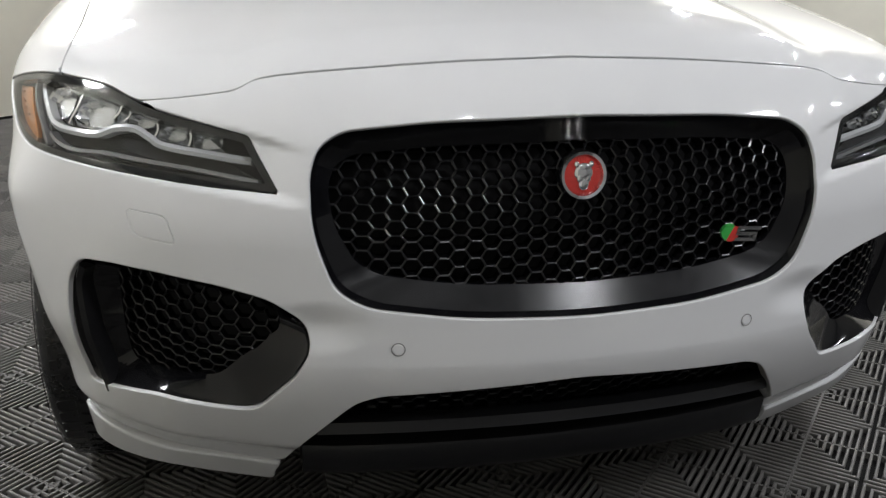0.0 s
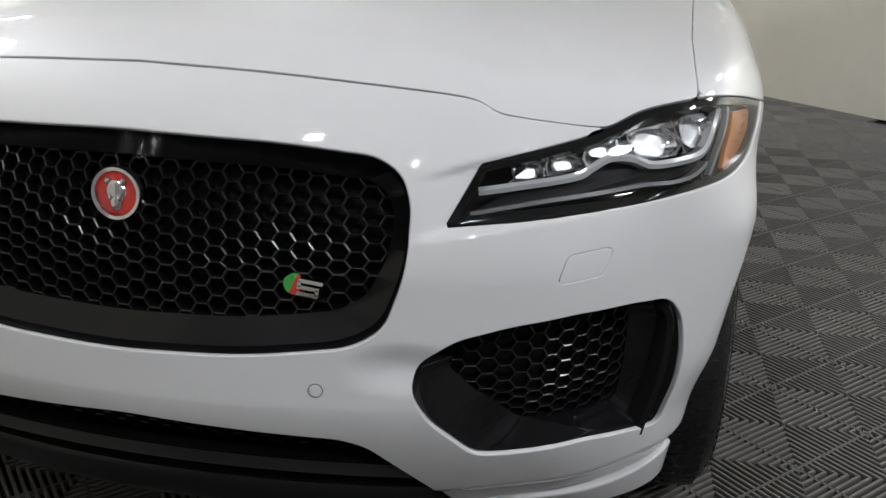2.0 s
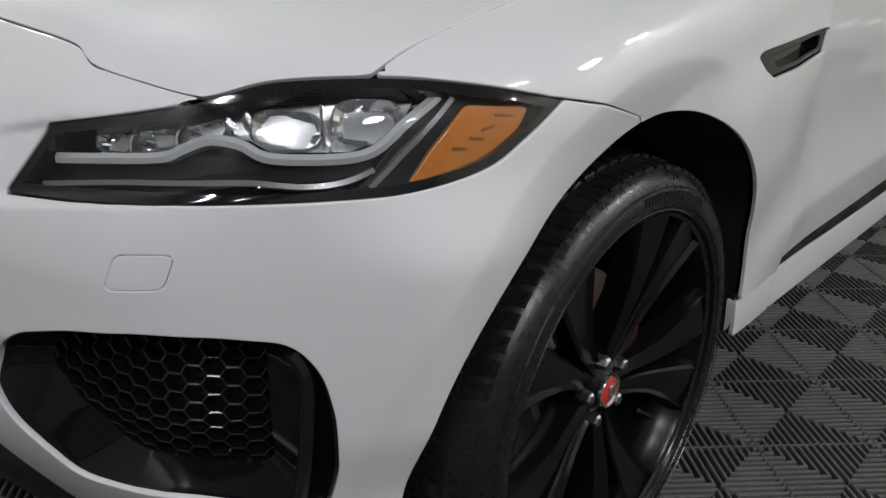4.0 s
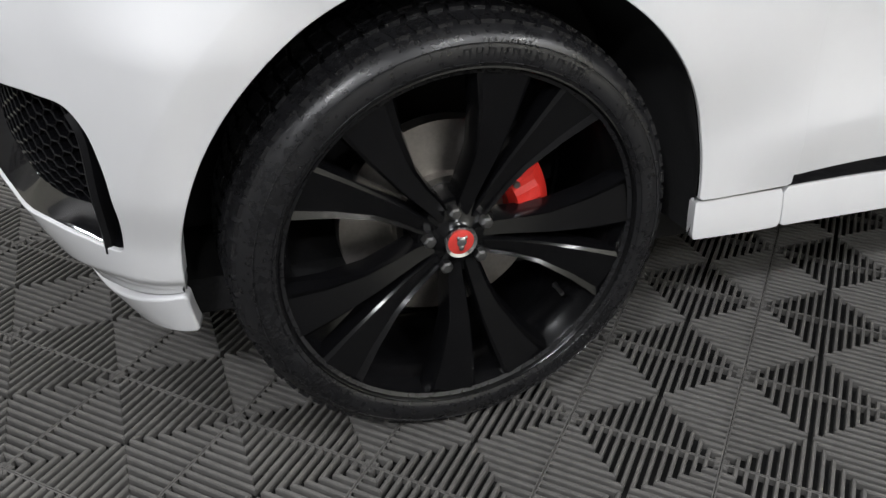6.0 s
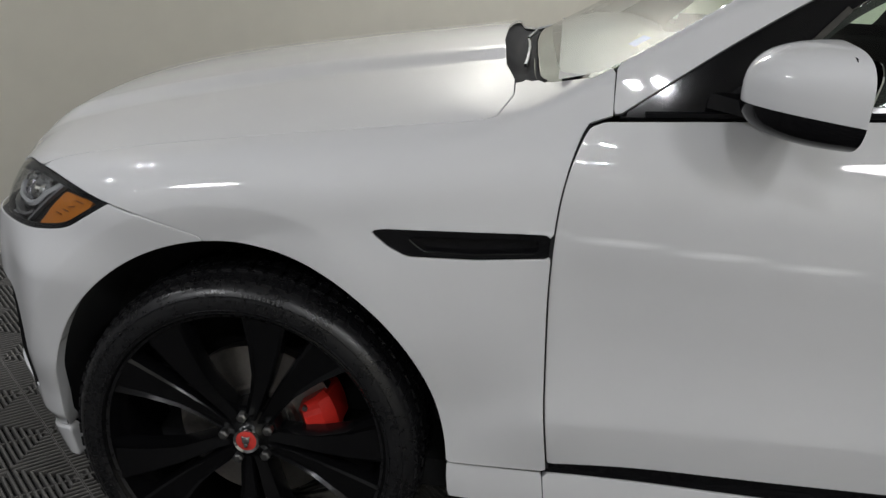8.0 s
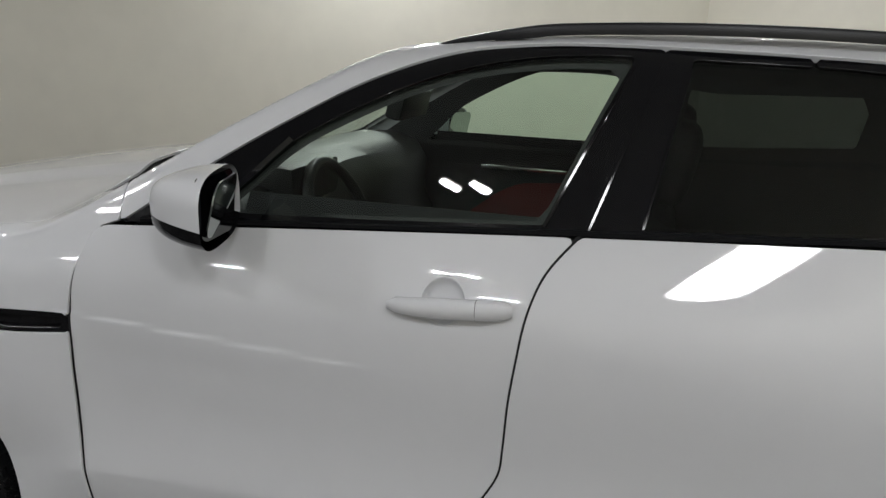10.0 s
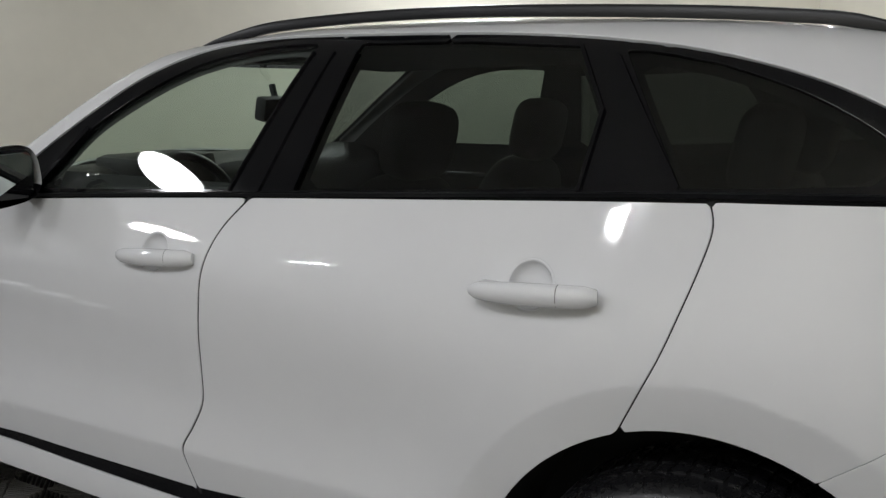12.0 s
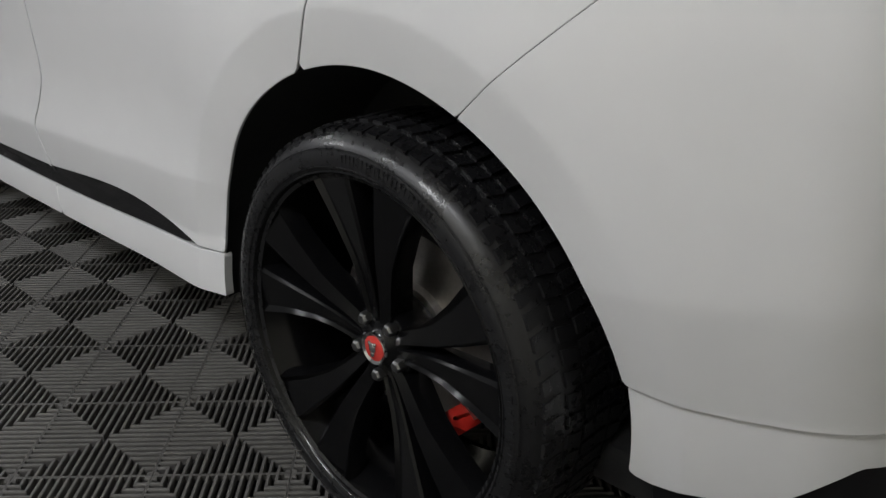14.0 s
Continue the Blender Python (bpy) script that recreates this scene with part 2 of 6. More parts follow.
def rounded(pts, r=0.02, per=5):
    """An outline with its corners rounded."""
    p = np.asarray(pts, float)
    out = []
    n = len(p)
    for i in range(n):
        a, b, c = p[i - 1], p[i], p[(i + 1) % n]
        la, lc = np.linalg.norm(a - b), np.linalg.norm(c - b)
        k = min(r, 0.45 * la, 0.45 * lc)
        s, e = b + (a - b) / la * k, b + (c - b) / lc * k
        for j in range(per + 1):
            t = j / per
            out.append((1 - t) ** 2 * s + 2 * t * (1 - t) * b + t * t * e)
    return np.array(out)


def poly_sd(u, v, poly):
    """Signed distance to a closed outline, negative inside."""
    shape = u.shape
    q = np.stack([u.ravel(), v.ravel()], 1)
    a = np.asarray(poly)
    b = np.roll(a, -1, 0)
    best = np.full(len(q), 1e9)
    inside = np.zeros(len(q), bool)
    for s, e in zip(a, b):
        d = e - s
        w = q - s
        t = np.clip((w @ d) / max(d @ d, 1e-12), 0, 1)
        best = np.minimum(best, ((w - t[:, None] * d) ** 2).sum(1))
        cross = (s[1] > q[:, 1]) != (e[1] > q[:, 1])
        with np.errstate(divide="ignore", invalid="ignore"):
            xs = s[0] + (q[:, 1] - s[1]) * d[0] / (d[1] if d[1] else 1e-12)
        inside ^= cross & (q[:, 0] < xs)
    return (np.sqrt(best) * np.where(inside, -1, 1)).reshape(shape)


def solve(F, o, d, lo, hi):
    """Where rays from o along d leave the body."""
    a, b = np.full(o.shape[:-1], lo), np.full(o.shape[:-1], hi)
    for _ in range(34):
        m = (a + b) / 2
        out = F(o + m[..., None] * d) > 0
        b, a = np.where(out, m, b), np.where(out, a, m)
    return o + ((a + b) / 2)[..., None] * d


def normals(F, p):
    e = 2e-3
    g = np.stack([F(p + e * k) - F(p - e * k) for k in np.eye(3)], -1)
    return g / np.maximum(np.linalg.norm(g, axis=-1, keepdims=True), 1e-9)


def shell(name, P, sd, F, mat, parent, label="", lip=0.018, push=0.0, r=0.002):
    """A panel: the part of a surface grid where sd is negative, with lips turned in round its edges."""
    n, m = sd.shape
    sd = sd + (r if lip else 0.0) - 0.0008
    N = normals(F, P)
    P = P + N * push
    verts, nors, faces, key = [], [], [], {}

    def corner(i, j):
        k = (i, j)
        if k not in key:
            key[k] = len(verts)
            verts.append(P[i, j])
            nors.append(N[i, j])
        return key[k]

    def cut(a, b):
        k = (min(a, b), max(a, b))
        if k not in key:
            sa, sb = sd[k[0]], sd[k[1]]
            t = min(max(sa / (sa - sb), 0.02), 0.98)
            key[k] = len(verts)
            verts.append(P[k[0]] * (1 - t) + P[k[1]] * t)
            w = N[k[0]] * (1 - t) + N[k[1]] * t
            nors.append(w / np.linalg.norm(w))
        return key[k]

    neg = sd < 0
    some = neg[:-1, :-1] | neg[1:, :-1] | neg[1:, 1:] | neg[:-1, 1:]
    for i, j in zip(*np.nonzero(some)):
        ring = ((i, j), (i + 1, j), (i + 1, j + 1), (i, j + 1))
        f = []
        for k in range(4):
            a, b = ring[k], ring[(k + 1) % 4]
            if neg[a]:
                f.append(corner(*a))
            if neg[a] != neg[b]:
                f.append(cut(a, b))
        if len(f) >= 3:
            faces.append(f)
    if not faces:
        return None
    v = np.array(verts)
    w = np.array(nors)
    f0 = faces[len(faces) // 2]
    if np.dot(np.cross(v[f0[1]] - v[f0[0]], v[f0[2]] - v[f0[0]]), w[f0[0]]) < 0:
        faces = [f[::-1] for f in faces]
    if lip:
        seen = {}
        for f in faces:
            for k in range(len(f)):
                seen[(f[k], f[(k + 1) % len(f)])] = 1
        rim = [(a, b) for a, b in seen if (b, a) not in seen]
        ids, extra, en = {}, [], []
        base = len(v)
        # the lip turns in over a small round edge
        aside = {}
        for a, b in rim:
            t = v[b] - v[a]
            o = np.cross(t, w[a])
            o = o / max(np.linalg.norm(o), 1e-9)
            for c in (a, b):
                aside[c] = aside.get(c, 0) + o
        for c, o in aside.items():
            o = o / max(np.linalg.norm(o), 1e-9)
            ids[c] = base + len(extra)
            for th in (0.52, 1.05, 1.57):
                extra.append(v[c] + o * r * math.sin(th) - w[c] * r * (1 - math.cos(th)))
                en.append(o * math.sin(th) + w[c] * math.cos(th))
            extra.append(v[c] + o * r - w[c] * max(lip, r + 0.001))
            en.append(o)
        for a, b in rim:
            p, q = ids[a], ids[b]
            faces.append([b, a, p, q])
            for k in range(3):
                faces.append([q + k, p + k, p + k + 1, q + k + 1])
        v = np.vstack([v, np.array(extra)])
        w = np.vstack([w, np.array(en)])
    me = bpy.data.meshes.new(name)
    me.from_pydata(v.tolist(), [], faces)
    me.update()
    ob = link_mesh(name, me, mat, parent, label)
    me.normals_split_custom_set_from_vertices(w.tolist())
    return ob


def side_grid(F, x0, x1, z0, z1, h=0.0125, inner=0.2):
    xs, zs = np.arange(x0, x1 + h, h), np.arange(z0, z1 + h, h)
    X, Z = np.meshgrid(xs, zs, indexing="ij")
    o = np.stack([X, np.full_like(X, -inner), Z], -1)
    return solve(F, o, np.array([0.0, -1, 0]), 0.0, 1.2)


def top_grid(F, x0, x1, y0, y1, z, h=0.0125):
    xs, ys = np.arange(x0, x1 + h, h), np.arange(y0, y1 + h, h)
    X, Y = np.meshgrid(xs, ys, indexing="ij")
    o = np.stack([X, Y, np.full_like(X, z)], -1)
    return solve(F, o, np.array([0.0, 0, 1]), 0.0, 1.5)


FAN = 0.10


def fan_grid(F, a0, a1, z0, z1, h=0.0095):
    av, zs = np.arange(a0, a1 + h, h), np.arange(z0, z1 + h, h)
    A, Z = np.meshgrid(av, zs, indexing="ij")
    o = np.stack([np.full_like(A, FAN), np.zeros_like(A), Z], -1)
    d = np.stack([-np.cos(A / 0.95), -np.sin(A / 0.95), np.zeros_like(A)], -1)
    return solve(F, o, d, 0.0, 1.6)


def fan_a(x, y):
    """How far round the nose a place lies."""
    return 0.95 * np.arctan2(-np.asarray(y, float), FAN - np.asarray(x, float))


def fan_line(pts):
    return np.array([(float(fan_a(x, y)), z) for x, y, z in pts])

# ---------------- the body as one rounded form: x runs back from the front axle, y to its right side ----------------
def lerpc(x, xs, ys):
    """Smooth curve through a few stations."""
    xs = np.asarray(xs, float); ys = np.asarray(ys, float)
    d = np.diff(ys) / np.diff(xs)
    m = np.concatenate([[d[0]], (d[1:] + d[:-1]) / 2, [d[-1]]])
    x = np.clip(np.asarray(x, float), xs[0] - 0.5, xs[-1] + 0.5)
    i = np.clip(np.searchsorted(xs, x) - 1, 0, len(xs) - 2)
    h = xs[i + 1] - xs[i]
    t = (x - xs[i]) / h
    tc = np.clip(t, 0, 1)
    v = (2 * tc**3 - 3 * tc**2 + 1) * ys[i] + (tc**3 - 2 * tc**2 + tc) * h * m[i] + (3 * tc**2 - 2 * tc**3) * ys[i + 1] + (tc**3 - tc**2) * h * m[i + 1]
    return v + np.where(t < 0, t * h * m[0], 0) + np.where(t > 1, (t - 1) * h * m[-1], 0)


def smax(a, b, k):
    h = np.clip(k - np.abs(a - b), 0, None) / k
    return np.maximum(a, b) + h * h * k * 0.25


def step(x, a, b):
    t = np.clip((x - a) / (b - a), 0, 1)
    return t * t * (3 - 2 * t)


def soft_ramp(t):
    """Zero below nought and rising in step above it, with a small round at the corner."""
    return 0.5 * (t + np.sqrt(t * t + 0.000015)) * step(0.2 - t, 0.0, 0.1)


WB = 2.874
HUBZ = 0.378
HANDLES = ((1.524, 1.048), (2.555, 1.080))
CUP_A, CUP_B = 0.047, 0.047


def side_w(x, z):
    """Half width of the body below the belt line."""
    w = lerpc(z, (0.2, 0.33, 0.42, 0.52, 0.70, 0.90, 1.30), (0.925, 0.947, 0.944, 0.930, 0.952, 0.957, 0.957))
    # the bumpers are fuller and lean in towards the ground
    wb = lerpc(z, (0.2, 0.33, 0.42, 0.52, 0.62, 0.70, 0.90, 1.30), (0.890, 0.918, 0.931, 0.941, 0.948, 0.952, 0.957, 0.957))
    w = w + (wb - w) * np.maximum(step(-x, 0.1, 0.32), step(x, 3.02, 3.25))
    # the doors tuck in above a sharp low crease
    wd = lerpc(z, (0.2, 0.33, 0.42, 0.535, 0.62, 0.70, 0.80, 0.90, 1.30), (0.950, 0.965, 0.960, 0.951, 0.942, 0.940, 0.948, 0.957, 0.957))
    zd = 0.530 + 0.020 * (x - 0.77) + 0.014 * np.clip(x - 1.5, 0, None) ** 2
    t = zd - z
    wd = wd - 0.21 * np.minimum(0.5 * (t + np.sqrt(t * t + 0.00004)), 0.12)
    m = step(x, 0.45, 0.72) * (1 - step(x, 2.25, 2.6))
    w = w + (wd - w) * m
    # the shoulder rolls in below the windows, tighter on the front door than at the rear
    k = step(x, 1.7, 2.6)
    z0, span, amp = 0.950 - 0.100 * k, 0.18 + 0.10 * k, 0.54 - 0.22 * k - 0.06 * step(x, 2.55, 2.95)
    t = np.clip((z - z0) / span, 0, 1)
    w = w - 0.010 * k - 0.009 * step(x, 2.55, 2.95) - amp * (span * (t**3 - 0.5 * t**4) + np.clip(z - z0 - span, 0, None))
    # doors are hollowed above the sill, bodies stay full at the wheels
    df = np.hypot((x + 0.003) / 0.945, z - HUBZ)
    dr = np.hypot((x - WB + 0.003) / 0.945, z - HUBZ)
    # flat bands round the wheel arches lean in below a sharp crease
    fl = 0.016 * (1 - step(df, 0.55, 0.88)) * step(z, 0.40, 0.52)  - 0.225 * soft_ramp(0.550 - df) * (1 - step(x, 0.05, 0.28)) + 0.006 * step(x, 0.1, 0.3) * (1 - step(df, 0.47, 0.60)) * step(z, 0.45, 0.65)
    fl = fl + 0.008 * (1 - step(dr, 0.57, 0.88)) - (0.15 + 0.085 * step(x, WB - 0.40, WB - 0.10)) * soft_ramp(0.570 - dr) + 0.014 * step(x, 2.0, 2.8)
    # a faint crease runs back from the side vent
    zc = 0.922 - 0.05 * (x - 0.62)
    w = w + 0.0032 * step(x, 0.55, 0.62) * (1 - step(x, 0.9, 1.55)) * step(z, zc - 0.09, zc) * (1 - step(z, zc, zc + 0.008))
    fr = 0.752 * np.clip(-0.14 - x, 0, None) ** 2
    fr_low = 1.33 * np.clip(-0.3 - x, 0, None) ** 2
    fr = fr + (fr_low - fr) * (1 - step(z, 0.72, 0.86)) * (1 - step(-x, 0.44, 0.60))
    # low crease on the rear bumper
    t = 0.604 + 0.125 * (x - 3.23) - z
    fl = fl - 0.13 * np.minimum(0.5 * (t + np.sqrt(t * t + 0.00005)), 0.16) * step(x, 3.08, 3.22)
    rr = 0.247 * np.clip(x - 2.9, 0, None) ** 2
    return w + fl * step(z, 0.1, 0.3) - fr - rr


def hood_h(x, y):
    y = np.abs(y)
    c = lerpc(x, (-0.72, -0.60, -0.42, 0.0, 0.48), (0.962, 1.004, 1.054, 1.133, 1.208))
    return c - 0.004 - 0.131 * y**2 + 0.016 * (1 - step(y - 0.16 * np.clip(-x, 0, 0.6), 0.355, 0.475)) * step(x, -0.72, -0.55)


def nose_n(y, z):
    y = np.abs(y)
    dent = 0.012 * (1 - step(np.hypot((y - 0.44) / 0.10, (z - 0.565) / 0.05), 0.0, 1.0))
    # a channel leads from the headlamp towards the grille, sharp along its foot and its upper edge
    zl = 0.757 + 0.16 * (y - 0.45)
    zu = 0.853 + 0.25 * (y - 0.50)
    ledge = 0.015 * step(z, zl, zl + 0.020) * step(y, 0.430, 0.515)
    ledge = ledge * (1 - 0.6 * step(z, zu - 0.004, zu + 0.012) * (1 - step(y, 0.535, 0.62)))
    return 0.824 - dent - ledge - 0.28 * y**2 - 0.85 * np.clip(z - 0.7, 0, None) ** 1.6 - 0.9 * np.clip(0.5 - z, 0, None) ** 1.5


def F_low(p):
    x, y, z = p[..., 0], np.abs(p[..., 1]), p[..., 2]
    s = y - side_w(x, z)
    h = z - hood_h(x, y)
    n = -x - nose_n(y, z)
    t = x - (3.72 - 0.12 * y**2)
    h = np.where(x > 0.7, -1.0, h + np.clip(x - 0.55, 0, None) * -10)
    f = smax(s, h * 0.9, 0.10)
    f = smax(f, n * 0.95, 0.075)
    # the bumper folds in below a low crease
    zc = 0.312 + 0.13 * (0.95 * np.arctan2(y, 0.10 - x) - 0.58)
    f = f + 0.015 * (1 - step(z, zc - 0.035, zc)) * step(-x, 0.30, 0.42)
    return smax(f, t, 0.1)


def glass_w(x, z):
    return 0.872 - 0.43 * (z - 1.2) - 0.25 * np.clip(z - 1.35, 0, None) ** 2 - 0.10 * np.clip(x - 2.6, 0, None) ** 2 - 0.042 * np.clip(1.35 - x, 0, None) ** 2 - 0.09 * (z - 1.2) * step(x, 1.7, 2.05)


def roof_h(x, y):
    c = lerpc(x, (0.9, 1.4, 1.9, 2.5, 3.1, 3.6), (1.52, 1.605, 1.640, 1.632, 1.585, 1.49))
    return c - 0.018 - 0.026 * np.abs(y) ** 2


def screen_x(y, z):
    """Windscreen."""
    return 0.55 + 1.70 * (z - 1.2) + 0.33 * (z - 1.2) * np.abs(z - 1.2) + 0.16 * y**2


def F_up(p):
    x, y, z = p[..., 0], np.abs(p[..., 1]), p[..., 2]
    s = y - glass_w(x, z)
    r = z - roof_h(x, y)
    f = (screen_x(y, z) - x) * 0.50
    b = (x - (3.85 - 1.0 * (z - 1.1))) * 0.6
    g = smax(s, r, 0.09)
    g = smax(g, f, 0.025)
    return smax(g, b, 0.1)


def F_scuttle(p):
    """Bonnet and wings flowing up into the foot of the windscreen."""
    x, y, z = p[..., 0], np.abs(p[..., 1]), p[..., 2]
    s = y - side_w(x, z)
    f = smax(s, (z - hood_h(x, y)) * 0.9, 0.10)
    f = smax(f, (-x - nose_n(y, z)) * 0.95, 0.075)
    u = smax(F_up(p), s, 0.02)
    return -smax(-f, -u, 0.035)

# ---------------- the car ----------------
car = thing("car", "glossy white sport utility car with black wheels and trim", "car")
BELT = [(0.60, 1.106), (0.69, 1.135), (1.10, 1.163), (1.54, 1.190), (1.77, 1.203), (2.14, 1.223), (2.61, 1.250), (2.86, 1.262), (3.25, 1.275)]
GAP_A = [(0.664, 1.124), (0.650, 1.096), (0.630, 1.03), (0.619, 0.94), (0.617, 0.81), (0.624, 0.66), (0.631, 0.55), (0.643, 0.45), (0.648, 0.41)]
GAP_B = [(1.770, 1.203), (1.712, 1.13), (1.683, 1.05), (1.668, 0.95), (1.656, 0.85), (1.650, 0.75), (1.642, 0.68), (1.605, 0.61), (1.572, 0.55), (1.592, 0.48), (1.612, 0.43)]
GAP_C = [(2.856, 1.262), (2.866, 1.225), (2.860, 1.18), (2.832, 1.085), (2.794, 0.978), (2.730, 0.845)]
TRIM_UP = [(0.50, 0.409), (0.64, 0.421), (0.83, 0.434), (1.11, 0.436), (1.59, 0.442), (1.85, 0.462), (2.02, 0.464), (2.19, 0.446), (2.335, 0.420)]
TRIM_LOW = [(0.50, 0.405), (0.64, 0.400), (0.83, 0.402), (1.11, 0.398), (1.59, 0.397), (2.02, 0.405), (2.335, 0.418)]
HOOD_Y = ((-0.60, -0.447, -0.376, -0.22, 0.03, 0.30, 0.44, 0.48), (0.832, 0.832, 0.829, 0.827, 0.836, 0.842, 0.845, 0.845))
COWL = ((0.0, 0.3, 0.5, 0.63, 0.74, 0.845, 0.88), (0.455, 0.462, 0.482, 0.508, 0.514, 0.488, 0.48))
SCREEN_EDGE = ((1.14, 1.198, 1.222, 1.254, 1.295, 1.371, 1.441, 1.503, 1.549, 1.60), (0.85, 0.838, 0.827, 0.815, 0.797, 0.755, 0.715, 0.68, 0.645, 0.61))
SCREEN_FOOT = ((0.0, 0.2, 0.4, 0.6, 0.72, 0.82, 0.87), (1.190, 1.188, 1.182, 1.170, 1.168, 1.197, 1.21))
BUMP_FENDER = [(-0.257, 0.905), (-0.187, 0.890), (-0.070, 0.853)]
BUMP_QUARTER = [(3.070, 0.815), (3.206, 0.926), (3.328, 1.024)]
ARCH_F, ARCH_R = 0.472, 0.481


def line(pts, per=6):
    return spline(pts, per, closed=False)


def outline(*runs):
    return np.vstack([np.asarray(r, float) for r in runs])


def arch(sd, P, cx, r, grow=0.0):
    d = np.hypot((P[..., 0] - cx + 0.003) / 0.945, P[..., 2] - HUBZ)
    return np.maximum(sd, r + grow - d)


G = 0.0030
WL = side_grid(F_scuttle, -0.50, 0.80, 0.20, 1.30, 0.0065)
WX, WY, WZ = WL[..., 0], np.abs(WL[..., 1]), WL[..., 2]
LOW = side_grid(F_low, -0.50, 3.95, 0.20, 1.30, 0.009)
LX, LZ = LOW[..., 0], LOW[..., 2]

HEAD = fan_line([(-0.735, -0.494, 0.781), (-0.688, -0.535, 0.864), (-0.617, -0.675, 0.897), (-0.584, -0.712, 0.912), (-0.534, -0.760, 0.931), (-0.447, -0.835, 0.938), (-0.355, -0.898, 0.927), (-0.257, -0.942, 0.905), (-0.314, -0.935, 0.868), (-0.365, -0.917, 0.838), (-0.45, -0.877, 0.820), (-0.54, -0.827, 0.813), (-0.645, -0.716, 0.804), (-0.70, -0.60, 0.791)])
HEAD = outline(HEAD[:2], spline(HEAD[1:8], 5, closed=False)[1:], spline(HEAD[7:], 5, closed=False)[1:])

# front wing
ol = outline([(-0.50, 1.25), (0.52, 1.25), (0.703, 1.25), (0.706, 1.140)], line(GAP_A), [(0.648, 0.408), (0.40, 0.408), (0.0, 0.6)], line(BUMP_FENDER)[::-1], [(-0.36, 0.926), (-0.50, 0.930)])
VENT = rounded([(0.270, 0.905), (0.300, 0.911), (0.612, 0.926), (0.614, 0.876), (0.480, 0.864), (0.345, 0.860), (0.305, 0.878)], 0.012)
sd = arch(poly_sd(WX, WZ, ol) + 0.0015, WL, 0.0, ARCH_F)
sd = np.maximum(sd, -poly_sd(WX, WZ, VENT))
sd = np.maximum(sd, np.where(WZ > 0.92, 0.002 - np.maximum(WX - np.interp(WY, *COWL), WY - np.interp(WX, *HOOD_Y)), -1))
sd = np.maximum(sd, np.where(WX > 0.47, 0.650 + 0.50 * (WX - 0.512) - WY, -1))
sd = np.maximum(sd, np.where(WX > 0.52, -np.maximum(WY - np.interp(WZ, *SCREEN_EDGE), np.interp(WY, *SCREEN_FOOT) - WZ), -1))
sd = np.maximum(sd, -poly_sd(fan_a(WX, WL[..., 1]), WZ, HEAD) + 0.001)
sd = np.maximum(sd, 0.55 - WY)
wing = shell("front_wing", WL, sd, F_scuttle, PAINT, car, lip=0.007)
mirrored(wing, car)
# doors
def cup_hole(k):
    hx, hz = HANDLES[k]
    return 0.004 + 0.047 * (1 - np.hypot((LX - hx + 0.017) / CUP_A, (LZ - hz - 0.0065) / CUP_B))


ol = outline(line(GAP_A)[::-1], line(BELT[1:5]), line(GAP_B), line(TRIM_UP[1:5])[::-1])
sd = poly_sd(LX, LZ, ol) + G
sd = np.maximum(sd, cup_hole(0))
front_door = shell("front_door", LOW, sd, F_low, PAINT, car, lip=0.006)
front_door_r = mirrored(front_door, car)
ol = outline(line(GAP_B)[::-1], line(BELT[4:8]), line(GAP_C), [(2.60, 0.6), (2.42, 0.425)], line(TRIM_UP[4:])[::-1])
sd = arch(poly_sd(LX, LZ, ol) + G, LOW, WB, ARCH_R)
sd = np.maximum(sd, cup_hole(1))
rear_door = shell("rear_door", LOW, sd, F_low, PAINT, car, lip=0.006)
rear_door_r = mirrored(rear_door, car)
# black sill strip and white sill
ol = outline(line(TRIM_UP), line(TRIM_LOW)[::-1])
ob = shell("sill_trim", LOW, poly_sd(LX, LZ, ol) + 0.001, F_low, GLOSS, car, "gloss black lower door strip", push=-0.004)
mirrored(ob, car)
ol = outline([(0.438, 0.405), (0.50, 0.404)], line(TRIM_LOW[1:]), [(2.425, 0.428), (2.455, 0.335), (2.30, 0.322), (1.4, 0.316), (0.60, 0.316), (0.447, 0.322)])
sill_sd = arch(arch(poly_sd(LX, LZ, ol) + 0.0015, LOW, 0.0, ARCH_F), LOW, WB, ARCH_R)
joint_a, joint_b = 0.640 + 0.12 * (0.40 - LZ), 1.612 + 0.25 * (0.40 - LZ)
for span in (LX - joint_a, np.maximum(joint_a - LX, LX - joint_b), joint_b - LX):
    ob = shell("sill", LOW, np.maximum(sill_sd, span + 0.0016), F_low, PAINT, car, lip=0.02, r=0.0015)
    mirrored(ob, car)
# rear quarter, bumper and tail lamp
TAIL = outline([(3.328, 1.024)], line([(3.338, 1.033), (3.383, 1.067), (3.452, 1.098), (3.60, 1.130), (3.85, 1.145)]), [(3.85, 1.02), (3.48, 1.026)])
ol = outline(line(GAP_C)[::-1], [(3.25, 1.275), (3.95, 1.29), (3.95, 1.13)], TAIL[1:-2][::-1], line(BUMP_QUARTER)[::-1], [(2.9, 0.6)])
sd = arch(poly_sd(LX, LZ, ol) + 0.0012, LOW, WB, ARCH_R)
ob = shell("rear_quarter_panel", LOW, sd, F_low, PAINT, car, r=0.0015)
mirrored(ob, car)
ol = outline(line(BUMP_QUARTER), [(3.48, 1.026), (3.95, 1.02), (3.95, 0.49)], line([(3.95, 0.490), (3.63, 0.478), (3.48, 0.468), (3.31, 0.462), (3.0, 0.46)]), [(2.95, 0.6)])
sd = arch(poly_sd(LX, LZ, ol) + 0.0011, LOW, WB, ARCH_R)
ob = shell("rear_bumper", LOW, sd, F_low, PAINT, car, r=0.0015)
mirrored(ob, car)
